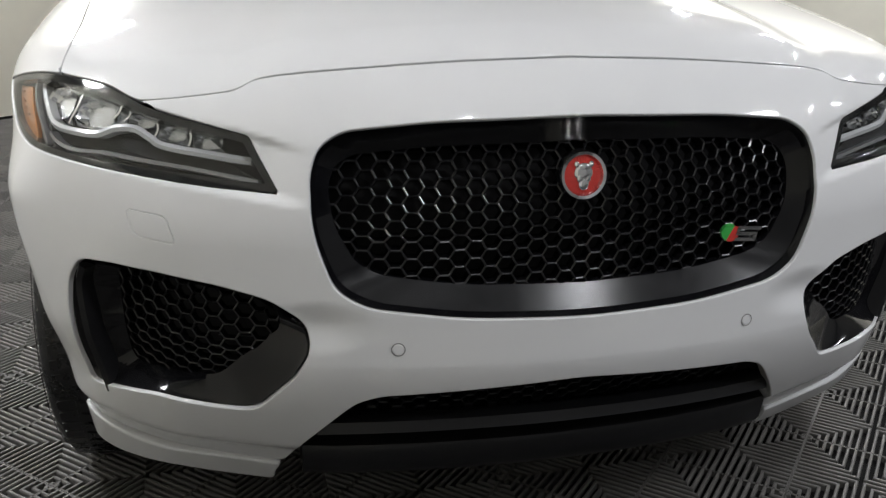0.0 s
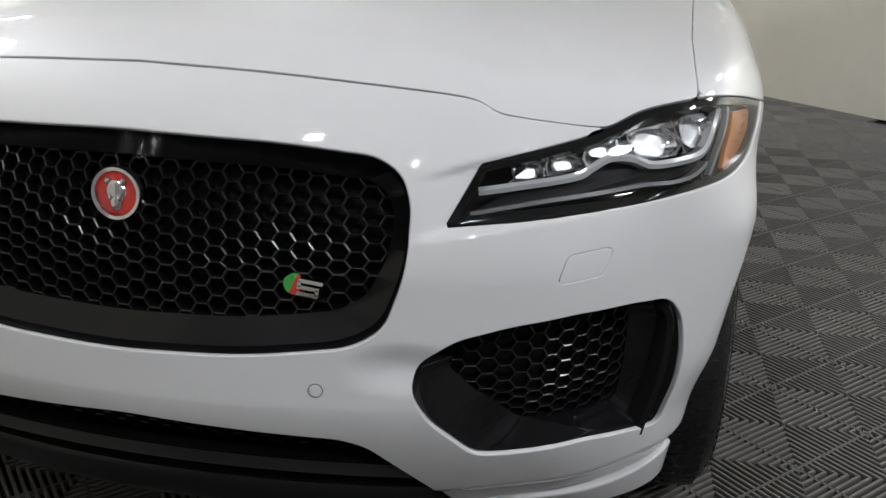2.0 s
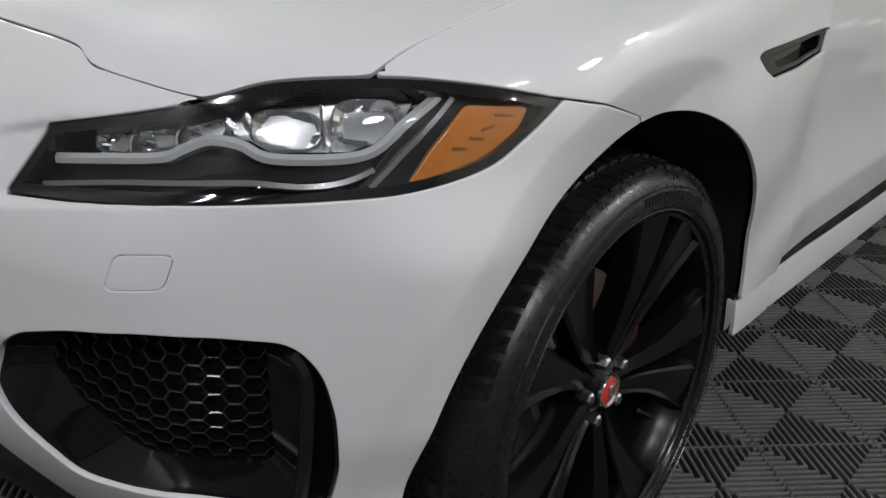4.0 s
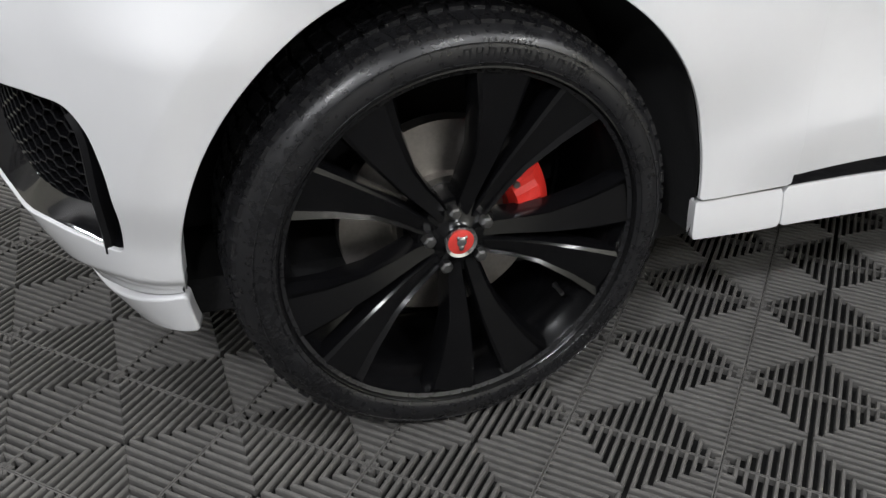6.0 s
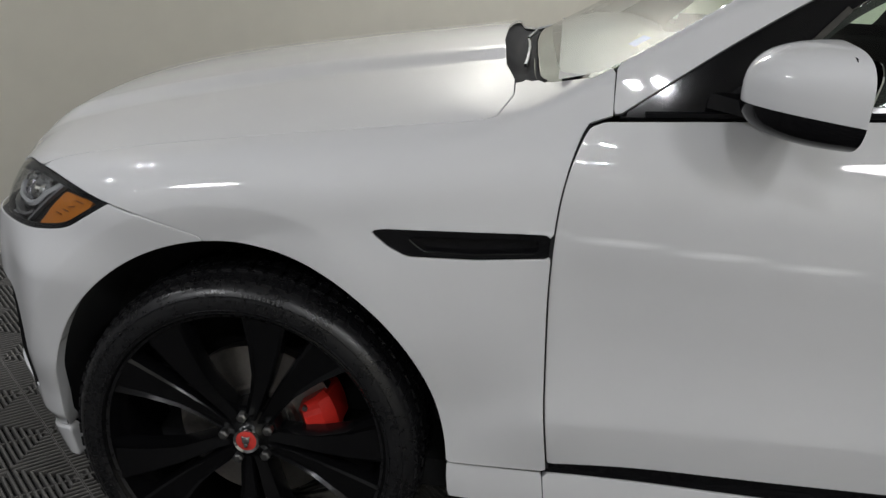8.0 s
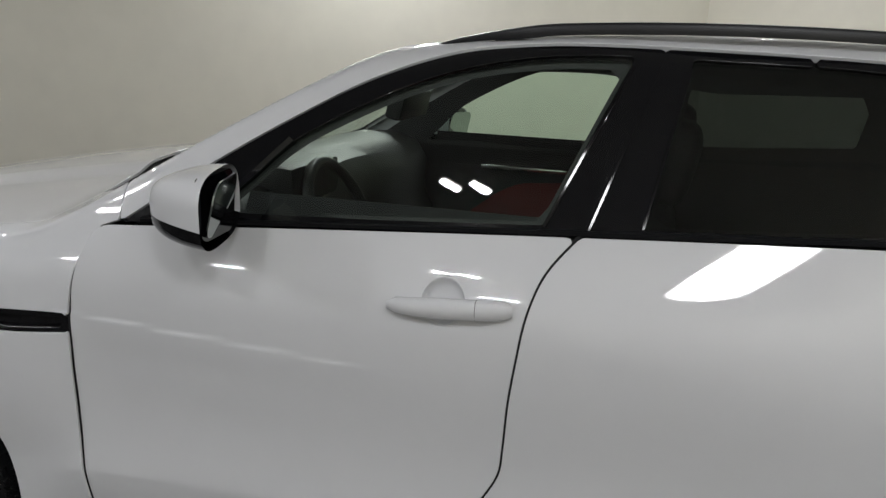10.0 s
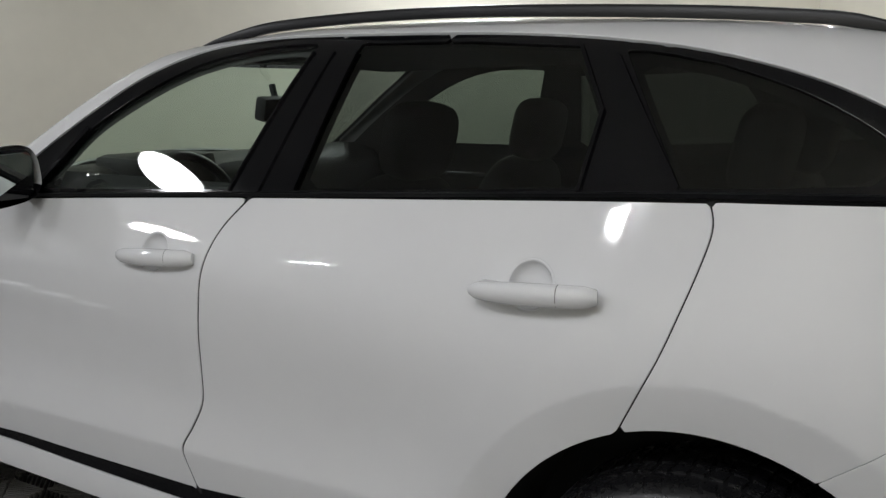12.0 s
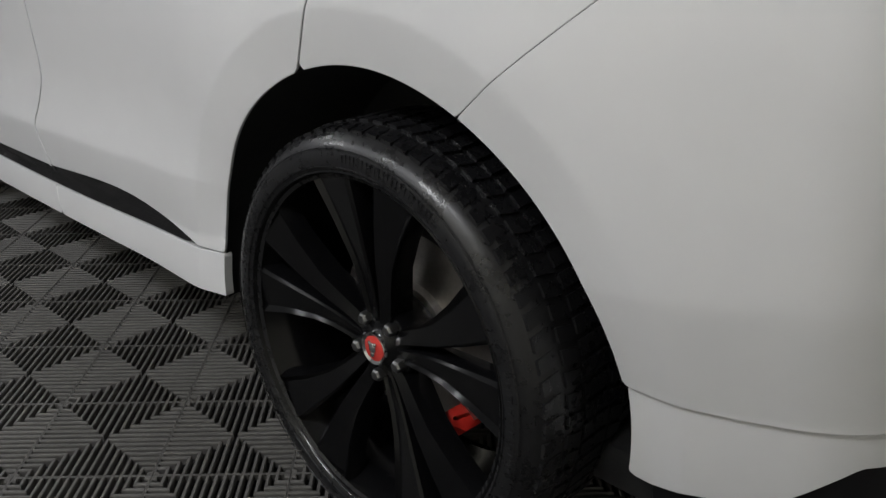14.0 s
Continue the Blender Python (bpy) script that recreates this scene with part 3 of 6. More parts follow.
ol = outline(line([(3.0, 0.46), (3.31, 0.462), (3.48, 0.468), (3.63, 0.478), (3.95, 0.490)]), [(3.95, 0.44), (3.62, 0.42), (3.52, 0.33), (3.36, 0.30), (3.0, 0.30)])
sd = arch(poly_sd(LX, LZ, ol) + 0.001, LOW, WB, ARCH_R + 0.002)
ob = shell("rear_bumper_lower", LOW, sd, F_low, PAINT, car, push=-0.006)
mirrored(ob, car)
ol = outline([(3.95, 0.45), (3.62, 0.43), (3.52, 0.34), (3.36, 0.30), (3.36, 0.24), (3.95, 0.24)])
ob = shell("rear_valance", LOW, poly_sd(LX, LZ, ol), F_low, SATIN, car, "black lower rear valance", push=-0.012)
mirrored(ob, car)
ob = shell("tail_lamp", LOW, poly_sd(LX, LZ, TAIL) + 0.008, F_low, TAILRED, car, "red tail lamp", push=-0.002)
mirrored(ob, car)
ob = shell("tail_lamp_surround", LOW, poly_sd(LX, LZ, TAIL) + 0.002, F_low, GLOSS, car, "black tail lamp surround", push=-0.005)
mirrored(ob, car)
# wing vent: frame, recessed grid
VG = side_grid(F_low, 0.24, 0.65, 0.84, 0.95, 0.003)
VX, VZ = VG[..., 0], VG[..., 2]
vent_sd = poly_sd(VX, VZ, VENT)
VENT_IN = rounded([(0.345, 0.897), (0.590, 0.910), (0.592, 0.886), (0.470, 0.875), (0.375, 0.874)], 0.012)
ob = shell("wing_vent", VG, np.maximum(vent_sd + 0.001, -poly_sd(VX, VZ, VENT_IN)), F_low, GLOSS, car, "gloss black side vent", r=0.004, push=-0.001)
vent_l = ob
mirrored(ob, car)
ob = shell("wing_vent_floor", VG, vent_sd - 0.001, F_low, GLOSS, vent_l, lip=0, push=-0.016)

# nose
FR = fan_grid(F_low, -1.42, 1.42, 0.16, 1.02, 0.0068)
FA, FZ = fan_a(FR[..., 0], FR[..., 1]), FR[..., 2]
AB = np.abs(FA)
FOG = rounded(np.array([(0.455, 0.526), (0.470, 0.574), (0.512, 0.611), (0.590, 0.634), (0.680, 0.650), (0.765, 0.653), (0.838, 0.645), (0.868, 0.606), (0.882, 0.545), (0.886, 0.46), (0.874, 0.396), (0.840, 0.396), (0.722, 0.414), (0.610, 0.400), (0.560, 0.398), (0.482, 0.474)]), 0.022)
half_g = [(0.26, 0.890), (0.405, 0.876), (0.440, 0.853), (0.449, 0.81), (0.434, 0.715), (0.404, 0.628), (0.355, 0.598), (0.20, 0.578)]
GRILLE = rounded([(0.0, 0.897)] + half_g + [(0.0, 0.571)] + [(-a, b) for a, b in half_g[::-1]], 0.05)
half_i = [(0.338, 0.436), (0.380, 0.420), (0.465, 0.340), (0.615, 0.20), (0.66, 0.10)]
INTAKE = rounded([(0.0, 0.458)] + half_i + [(-a, b) for a, b in half_i[::-1]], 0.035)
HOODLINE = fan_line([(-0.668, 0.0, 0.979), (-0.662, -0.2, 0.973), (-0.643, -0.39, 0.960), (-0.630, -0.504, 0.947), (-0.634, -0.557, 0.927), (-0.602, -0.685, 0.910), (-0.585, -0.712, 0.912)])
TOW = rounded(np.array([(0.662, 0.743), (0.727, 0.750), (0.713, 0.708), (0.646, 0.698)]), 0.010)


def nose_outline(pts):
    """Outlines given in y and z on the nose, laid round the fan."""
    p = np.asarray(pts, float)
    return np.stack([0.95 * np.arctan2(p[:, 0], FAN + 0.79 - 0.2 * p[:, 0] ** 2), p[:, 1]], 1)


GRILLE_A, INTAKE_A = nose_outline(GRILLE), nose_outline(INTAKE)
HL = line(HOODLINE, 8)
sd_top = np.where(AB < HL[-1, 0], FZ - np.interp(AB, *HL.T), FZ - 0.94)
bf = fan_line([(-0.257, -0.942, 0.905), (-0.187, -0.961, 0.890), (-0.070, -0.976, 0.853)])
sd_top = np.maximum(sd_top, np.where(AB > bf[0, 0] - 0.01, FZ - np.interp(AB, *bf.T), -1)) + 0.0009
chin = np.interp(AB, (0.0, 0.5, 0.58, 0.75, 1.0, 1.2), (0.15, 0.165, 0.172, 0.200, 0.250, 0.285))
CHIN = chin - FZ
BUMP = sd_top
BUMP = np.maximum(BUMP, -poly_sd(AB, FZ, HEAD) + 0.001)
BUMP = np.maximum(BUMP, -poly_sd(AB, FZ, FOG))
BUMP = np.maximum(BUMP, -poly_sd(FA, FZ, GRILLE_A))
BUMP = np.maximum(BUMP, -poly_sd(FA, FZ, INTAKE_A))
BUMP = np.maximum(BUMP, CHIN)
BUMP = np.maximum(arch(BUMP, FR, 0.0, ARCH_F), AB - bf[-1, 0] - 0.007)
tow_sd = poly_sd(AB, FZ, TOW)
lower = np.interp(AB, (0.0, 0.5, 0.6, 0.71, 0.80, 0.90, 1.0, 1.2), (0.235, 0.243, 0.241, 0.265, 0.287, 0.310, 0.335, 0.37))
bumper = shell("front_bumper", FR, np.maximum(np.maximum(BUMP, 0.0 - tow_sd), lower - FZ + 0.001), F_low, PAINT, car, lip=0.03, r=0.0028)
for s in (1, -1):
    shell("tow_cover", FR, np.where(FA * s > 0, tow_sd + 0.0014, 1), F_low, PAINT, bumper, lip=0.006, r=0.001)
fill = np.maximum(np.maximum(FZ - np.interp(AB, *HL.T) + 0.001, -poly_sd(AB, FZ, HEAD) + 0.003), np.maximum(np.maximum(AB - HL[-1, 0], 0.62 - AB), 0.862 - FZ))
for s in (1, -1):
    shell("bumper_corner", FR, np.where(FA * s > 0, fill, 1), F_low, PAINT, bumper, lip=0, push=-0.0015)
slit = 0.015 * np.exp(-(((AB - 0.80) / 0.10) ** 2))
ob = shell("front_bumper_lip", FR, np.where(FA > 0, np.maximum(BUMP, FZ - lower + 0.001 + slit), 1), F_low, PAINT, car, lip=0.03, push=0.007, r=0.005)
mirrored(ob, car)

# hood
HD = top_grid(F_scuttle, -0.75, 0.62, -0.92, 0.92, 0.3)
HX, HY, HZ = HD[..., 0], np.abs(HD[..., 1]), HD[..., 2]
cowl = COWL
ha = np.abs(fan_a(HX, HY))
sd = np.where(ha < HL[-1, 0], np.interp(ha, *HL.T) - HZ, -1.0)
sd = np.maximum(sd, -poly_sd(ha, HZ, HEAD) * np.where(HX < 0, 1, 0) - np.where(HX < 0, 0, 1))
sd = np.maximum(sd, HY - np.interp(HX, *HOOD_Y))
sd = np.maximum(sd, HX - np.interp(HY, *cowl)) + 0.0010
sd = np.maximum(sd, np.maximum(-0.70 - HX, 0.885 - HZ))
hood = shell("hood", HD, sd, F_scuttle, PAINT, car, lip=0.008, r=0.0015)

# upper body
UP = side_grid(F_up, 0.50, 3.90, 1.12, 1.64, 0.010)
UX, UZ = UP[..., 0], UP[..., 2]
DLO_TOP = [(0.715, 1.140), (0.93, 1.290), (1.125, 1.410), (1.285, 1.496), (1.45, 1.556), (1.61, 1.579), (1.77, 1.586), (2.05, 1.584), (2.33, 1.576), (2.57, 1.558), (2.79, 1.526), (3.00, 1.468), (3.20, 1.375), (3.32, 1.300), (3.34, 1.278)]
DLO = outline(line(DLO_TOP), line(BELT[1:])[::-1])
dlo_sd = poly_sd(UX, UZ, DLO)
belt_z = np.interp(UX, *np.array(BELT + [(3.95, 1.29)]).T)
sd = np.maximum(-dlo_sd + 0.0015, belt_z - UZ + 0.002)
sd = np.maximum(sd, np.maximum(0.7065 - UX, 0.50 - np.abs(UP[..., 1])))
sd = np.maximum(sd, np.where(UX < 1.45, np.interp(UZ, *SCREEN_EDGE) - np.abs(UP[..., 1]), -1))
ob = shell("roof_side", UP, sd, F_up, PAINT, car)
mirrored(ob, car)
W1 = outline(line([(0.935, 1.180), (1.02, 1.262), (1.12, 1.355), (1.30, 1.455), (1.46, 1.520), (1.62, 1.555), (1.75, 1.566), (1.842, 1.567)]), [(1.690, 1.218), (1.30, 1.196)])
W2 = np.array([(1.960, 1.566), (2.25, 1.562), (2.525, 1.545), (2.606, 1.416), (2.590, 1.268), (2.2, 1.242), (1.890, 1.226)])
W3 = outline([(2.625, 1.535), (2.70, 1.527)], line([(2.82, 1.503), (2.96, 1.455), (3.08, 1.395), (3.135, 1.345), (3.10, 1.296)]), [(2.95, 1.285), (2.785, 1.278)])
PANES = ((W1, GLASS, "front_side_window", "clear green-tinted door glass"), (W2, TINT, "rear_side_window", "dark tinted door glass"), (W3, DARKTINT, "quarter_window", "dark tinted quarter glass"))
sd = dlo_sd + 0.001
for w, *_ in PANES:
    sd = np.maximum(sd, -poly_sd(UX, UZ, w))
sd = np.maximum(sd, belt_z - UZ + 0.001)
sd = np.maximum(sd, 0.0012 - np.abs(poly_sd(UX, UZ, np.array([(1.772, 1.20), (1.905, 1.60), (2.2, 1.60), (2.2, 1.2)]))))
ob = shell("window_surround", UP, sd, F_up, GLOSS, car, "gloss black window surround and pillars", push=-0.004)
mirrored(ob, car)
for w, mat, nm, lab in PANES:
    ob = shell(nm, UP, poly_sd(UX, UZ, w) - 0.004, F_up, mat, car, lab, lip=0, push=-0.009)
    ob.visible_shadow = mat is not GLASS
    mirrored(ob, car).visible_shadow = mat is not GLASS
# roof and windscreen
RG = top_grid(F_up, 0.95, 3.75, -0.80, 0.80, 1.0, 0.02)
RX, RY = RG[..., 0], np.abs(RG[..., 1])
edge = np.interp(RX, (0.9, 1.2, 1.4, 1.7, 2.0, 2.5, 3.0, 3.4, 3.8), (0.62, 0.645, 0.66, 0.668, 0.668, 0.655, 0.61, 0.54, 0.45))
front = 1.20 + 0.14 * RY**2 - RX
roof = shell("roof", RG, np.maximum(np.maximum(RY - edge + 0.06, front), RX - 3.6), F_up, PAINT, car, push=-0.001)
ys, zs = np.arange(-0.87, 0.871, 0.015), np.arange(1.12, 1.60, 0.0125)
Y, Z = np.meshgrid(ys, zs, indexing="ij")
WS = solve(F_up, np.stack([np.full_like(Y, 2.0), Y, Z], -1), np.array([-1.0, 0, 0]), 0.0, 1.9)
ws_sd = np.maximum(np.abs(WS[..., 1]) - np.interp(WS[..., 2], *SCREEN_EDGE), np.maximum(WS[..., 2] - 1.553, np.interp(np.abs(WS[..., 1]), *SCREEN_FOOT) - WS[..., 2]))
ob = shell("windscreen", WS, ws_sd + 0.003, F_up, SCREEN, car, "clear windscreen", lip=0, push=-0.004)
ob.visible_shadow = False
ring = np.maximum(ws_sd - 0.004, -ws_sd - 0.022)
shell("windscreen_border", WS, ring, F_up, GLOSS, car, "black border of the windscreen", lip=0, push=-0.007)
bm = bmesh.new()
rows = []
for y in np.linspace(-0.70, 0.70, 71):
    xc = max(float(np.interp(abs(y), *cowl)), 0.515 + (abs(y) - 0.650) / 0.50)
    zh = float(hood_h(np.array(xc), np.array(y))) - 0.006
    zb = float(np.interp(abs(y), *SCREEN_FOOT)) - 0.002
    xb = max(float(screen_x(np.array(y), np.array(zb))) + 0.006, xc + 0.012)
    dip = 0.022 * (1 - step(np.array(abs(y)), 0.40, 0.68))
    row = [(xc - 0.03, y, zh - 0.012), (xc - 0.004, y, zh - 0.006)]
    for k in range(1, 6):
        f = k / 6
        row.append((xc + (xb - xc) * f, y, zh - 0.008 + (zb - zh) * f - float(dip) * math.sin(math.pi * f)))
    row.append((xb, y, zb))
    rows.append([bm.verts.new(p) for p in row])
for p, q in zip(rows, rows[1:]):
    for i in range(len(p) - 1):
        bm.faces.new((p[i], p[i + 1], q[i + 1], q[i]))
part("cowl_panel", bm, LINER, car, "black plastic cowl below the windscreen")
for y0, y1 in ((-0.46, 0.02), (0.06, 0.46)):
    bm = bmesh.new()
    pts = []
    for k in range(9):
        y = y0 + (y1 - y0) * k / 8
        z = float(np.interp(abs(y), *SCREEN_FOOT)) - 0.012 + 0.006 * math.sin(math.pi * k / 8)
        pts.append((float(screen_x(np.array(y), np.array(z))) - 0.004, y, z))
    sweep(bm, pts, [(-0.004, -0.004), (0.004, -0.004), (0.003, 0.004), (-0.003, 0.004)])
    part("wiper", bm, SATIN, car, "black windscreen wiper")
for s in (-1, 1):
    bm = bmesh.new()
    xs = np.linspace(1.40, 3.15, 46)
    yy = np.interp(xs, (1.2, 1.6, 2.4, 3.2), (0.635, 0.645, 0.635, 0.585))
    pts = [(x, s * y, float(roof_h(np.array(x), np.array(y))) - 0.004 + 0.024 * min(1, (x - 1.40) / 0.25, (3.15 - x) / 0.14) ** 0.7) for x, y in zip(xs, yy)]
    sweep(bm, pts, scale=[0.25 + 0.75 * min(1, (x - 1.40) / 0.18, (3.15 - x) / 0.10) for x in xs], prof=[(-0.010, -0.020), (0.010, -0.020), (0.011, -0.002), (0.008, 0.004), (0.003, 0.006), (-0.003, 0.006), (-0.008, 0.004), (-0.011, -0.002)])
    part("roof_rail", bm, SATIN, car, "black roof rail")
# dark lining behind all the joints
INNER = side_grid(F_low, -0.40, 3.80, 0.24, 1.22, 0.05)
sdi = arch(np.maximum(np.maximum(-0.38 - INNER[..., 0], INNER[..., 0] - 3.70), 0.32 - INNER[..., 2]), INNER, 0.0, 0.50)
sdi = arch(sdi, INNER, WB, 0.51)
sdi = np.maximum(sdi, np.where(INNER[..., 0] < 0.66, INNER[..., 2] - 0.90 - 0.1 * INNER[..., 0], -1))
sdi = np.maximum(sdi, np.where(INNER[..., 0] < 1.0, INNER[..., 2] - 1.09, -1))
sdi = np.maximum(sdi, -poly_sd(INNER[..., 0], INNER[..., 2], np.array([(0.2, 0.8), (0.66, 0.8), (0.66, 0.97), (0.2, 0.97)])))
ob = shell("door_lining", INNER, sdi, F_low, LINER, car, "dark inner structure", lip=0, push=-0.03)
mirrored(ob, car)
bm = bmesh.new()
box(bm, -0.50, 3.55, -0.78, 0.78, 0.22, 0.30, bev=0.02)
part("underbody", bm, LINER, car, "black underbody")

# ---------------- wheels ----------------
def build_wheel(y_side, phase, rear):
    """A wheel at the axle's left end, its outer face towards -y."""
    w = new("wheel")
    w.parent = car
    # tyre
    bm = bmesh.new()
    R = 0.3855
    prof = [(0.302, 0.0), (0.313, -0.007), (0.319, -0.012), (0.328, -0.0145), (0.342, -0.0135), (0.358, -0.008), (0.370, 0.004), (0.378, 0.018), (0.3825, 0.045), (R - 0.002, 0.10), (R - 0.002, 0.15), (0.3825, 0.20), (0.370, 0.24), (0.33, 0.258), (0.283, 0.245)]
    lathe(bm, prof, 128)
    tyre = part("tyre", bm, RUBBER, w, "black rubber tyre with deep tread")
    # tread blocks, raised letters
    bm = bmesh.new()
    for k in range(72):
        a = 2 * math.pi * k / 72
        for y0, y1, skew, r in ((0.010, 0.046, 0.020, 0.3835), (0.053, 0.088, -0.015, 0.3875), (0.095, 0.155, 0.012, 0.388), (0.162, 0.196, -0.015, 0.3875), (0.204, 0.236, 0.02, 0.3825)):
            da = 0.030
            v = []
            for rr in (0.372, r):
                for aa, yy in ((a, y0), (a + da * 2, y0), (a + da * 2 + skew, y1), (a + skew, y1)):
                    q = rr - (0.004 if yy in (0.010, 0.236) else 0)
                    v.append(bm.verts.new((q * math.cos(aa), yy, q * math.sin(aa))))
            for f in ((4, 5, 6, 7), (0, 1, 5, 4), (1, 2, 6, 5), (2, 3, 7, 6), (3, 0, 4, 7)):
                bm.faces.new([v[i] for i in f])
    part("tread", bm, RUBBER, tyre, smooth=False)
    bm = bmesh.new()
    for start, count in ((60, 11), (188, 11), (300, 7), (350, 8)):
        for k in range(count):
            a = radians(start + k * 3.3)
            m = Matrix.Rotation(-a, 4, "Y") @ Matrix.Translation((0.337, -0.0143, 0))
            hgt = 0.016 if start != 350 else 0.009
            box(bm, -hgt / 2, hgt / 2, -0.0008, 0.001, -0.0062, -0.0035, m)
            box(bm, -hgt / 2, hgt / 2, -0.0008, 0.001, 0.0030, 0.0058, m)
            box(bm, -0.0012 if k % 2 else hgt / 2 - 0.003, 0.0012 if k % 2 else hgt / 2, -0.0008, 0.001, -0.004, 0.004, m)
    for r0 in (0.3215, 0.351):
        lathe(bm, [(r0, -0.0135), (r0 + 0.0008, -0.0152), (r0 + 0.0016, -0.0135)], 128)
    part("sidewall_lettering", bm, RUBBER, tyre, "raised rings and marks on the sidewall", smooth=False)
    # size marking, cut letter by letter along the sidewall
    if not rear:
        bm = bmesh.new()
        for k, ch in enumerate("265/40R22"):
            font = bpy.data.curves.new("size_letter", "FONT")
            font.body, font.size, font.extrude, font.align_x = ch, 0.0125, 0.0006, "CENTER"
            holder = bpy.data.objects.new("size_letter", font)
            flat = bpy.data.meshes.new_from_object(holder)
            flat.transform(Matrix.Rotation(radians(90 - (88.5 - 1.55 * k)), 4, "Y") @ Matrix.Translation((0, -0.0118, 0.3515)) @ Matrix.Rotation(radians(90), 4, "X"))
            bm.from_mesh(flat)
            bpy.data.objects.remove(holder)
            bpy.data.curves.remove(font)
            bpy.data.meshes.remove(flat)
        part("tyre_size", bm, material("worn_white_letters", (0.16, 0.16, 0.16), 0.5), tyre, "small pale size marking", smooth=False)
    # barrel
    bm = bmesh.new()
    lathe(bm, [(0.314, 0.006), (0.3165, -0.005), (0.3155, -0.0095), (0.3125, -0.0105), (0.309, -0.006), (0.304, 0.010), (0.295, 0.03), (0.282, 0.06), (0.278, 0.20), (0.285, 0.235), (0.296, 0.235)], 128)
    part("rim", bm, RIM, w, "gloss black alloy rim")
    # spokes, in pairs
    for k in range(5):
        for s in (-1, 1):
            bm = bmesh.new()
            rows = []
            for r, in0, out0, yf, dep in ((0.046, 1.0, 34.0, 0.032, 0.05), (0.075, 1.8, 27.5, 0.030, 0.05), (0.12, 2.2, 21.0, 0.024, 0.048), (0.165, 2.6, 19.6, 0.016, 0.045), (0.235, 3.6, 22.0, 0.006, 0.04), (0.308, 4.6, 25.0, -0.002, 0.035)):
                ring = []
                for f, dy in ((0.0, 0.020), (0.05, 0.004), (0.12, 0.0), (0.80, 0.0075), (0.92, 0.0015), (1.0, 0.022)):
                    a = radians(90 + s * (in0 + (out0 - in0) * f))
                    ring.append(bm.verts.new((r * math.cos(a), yf + dy, r * math.sin(a))))
                for f in (1.0, 0.0):
                    a = radians(90 + s * (in0 + (out0 - in0) * f))
                    ring.append(bm.verts.new((r * math.cos(a), yf + dep, r * math.sin(a))))
                rows.append(ring)
            for p, q in zip(rows, rows[1:]):
                for i in range(8):
                    j = (i + 1) % 8
                    bm.faces.new((p[i], p[j], q[j], q[i]))
            bm.faces.new(rows[0])
            bm.faces.new(rows[-1])
            bmesh.ops.transform(bm, matrix=Matrix.Rotation(-radians(72 * k + phase + 36 - 90), 4, "Y"), verts=bm.verts)
            part("spoke", bm, RIM, w, sharp=14)
    # hub
    bm = bmesh.new()
    lathe(bm, [(0.0, 0.024), (0.030, 0.024), (0.034, 0.028), (0.050, 0.036), (0.070, 0.040), (0.074, 0.05), (0.074, 0.10)], 48)
    part("hub", bm, RIM, w)
    bm = bmesh.new()
    lathe(bm, [(0.0232, 0.020), (0.0285, 0.0175), (0.0300, 0.020), (0.0300, 0.03)], 48)
    cap = part("centre_cap", bm, CHROME, w, "silver ring of the wheel cap")
    bm = bmesh.new()
    lathe(bm, [(0.0001, 0.0165), (0.015, 0.0178), (0.0236, 0.0205)], 48)
    part("cap_badge", bm, REDENAMEL, cap, "red enamel badge")
    bm = bmesh.new()
    for sx, sz, rx, rz in ((0, 0.002, 0.009, 0.010), (0, -0.009, 0.005, 0.006), (-0.007, 0.010, 0.003, 0.004), (0.007, 0.010, 0.003, 0.004)):
        ball(bm, (sx, 0.0165, sz), (rx, 0.003, rz), u=14, v=8)
    part("badge_relief", bm, CHROME, cap, "plain silver relief")
    for k in range(5):
        a = radians(phase + 72 * k)
        m = Matrix.Translation((0.054 * math.cos(a), 0.024, 0.054 * math.sin(a)))
        bm = bmesh.new()
        lathe(bm, [(0.0, -0.005), (0.008, -0.0045), (0.0112, -0.001), (0.012, 0.004), (0.012, 0.03)], 6, m=m)
        lathe(bm, [(0.0140, 0.016), (0.0140, 0.03)], 16, m=m)
        part("wheel_nut", bm, NUT, w, "grey steel wheel nut", sharp=20)
    # valve
    bm = bmesh.new()
    av = radians(-36 if not rear else 224)
    lathe(bm, [(0.0, -0.012), (0.004, -0.012), (0.0042, 0.012), (0.006, 0.02)], 10, m=Matrix.Translation((0.262 * math.cos(av), 0.045, 0.262 * math.sin(av))))
    part("valve", bm, NUT, w)
    w.matrix_local = pose(WB if rear else 0.0, y_side, 0.3855 - 0.0045)
    return w


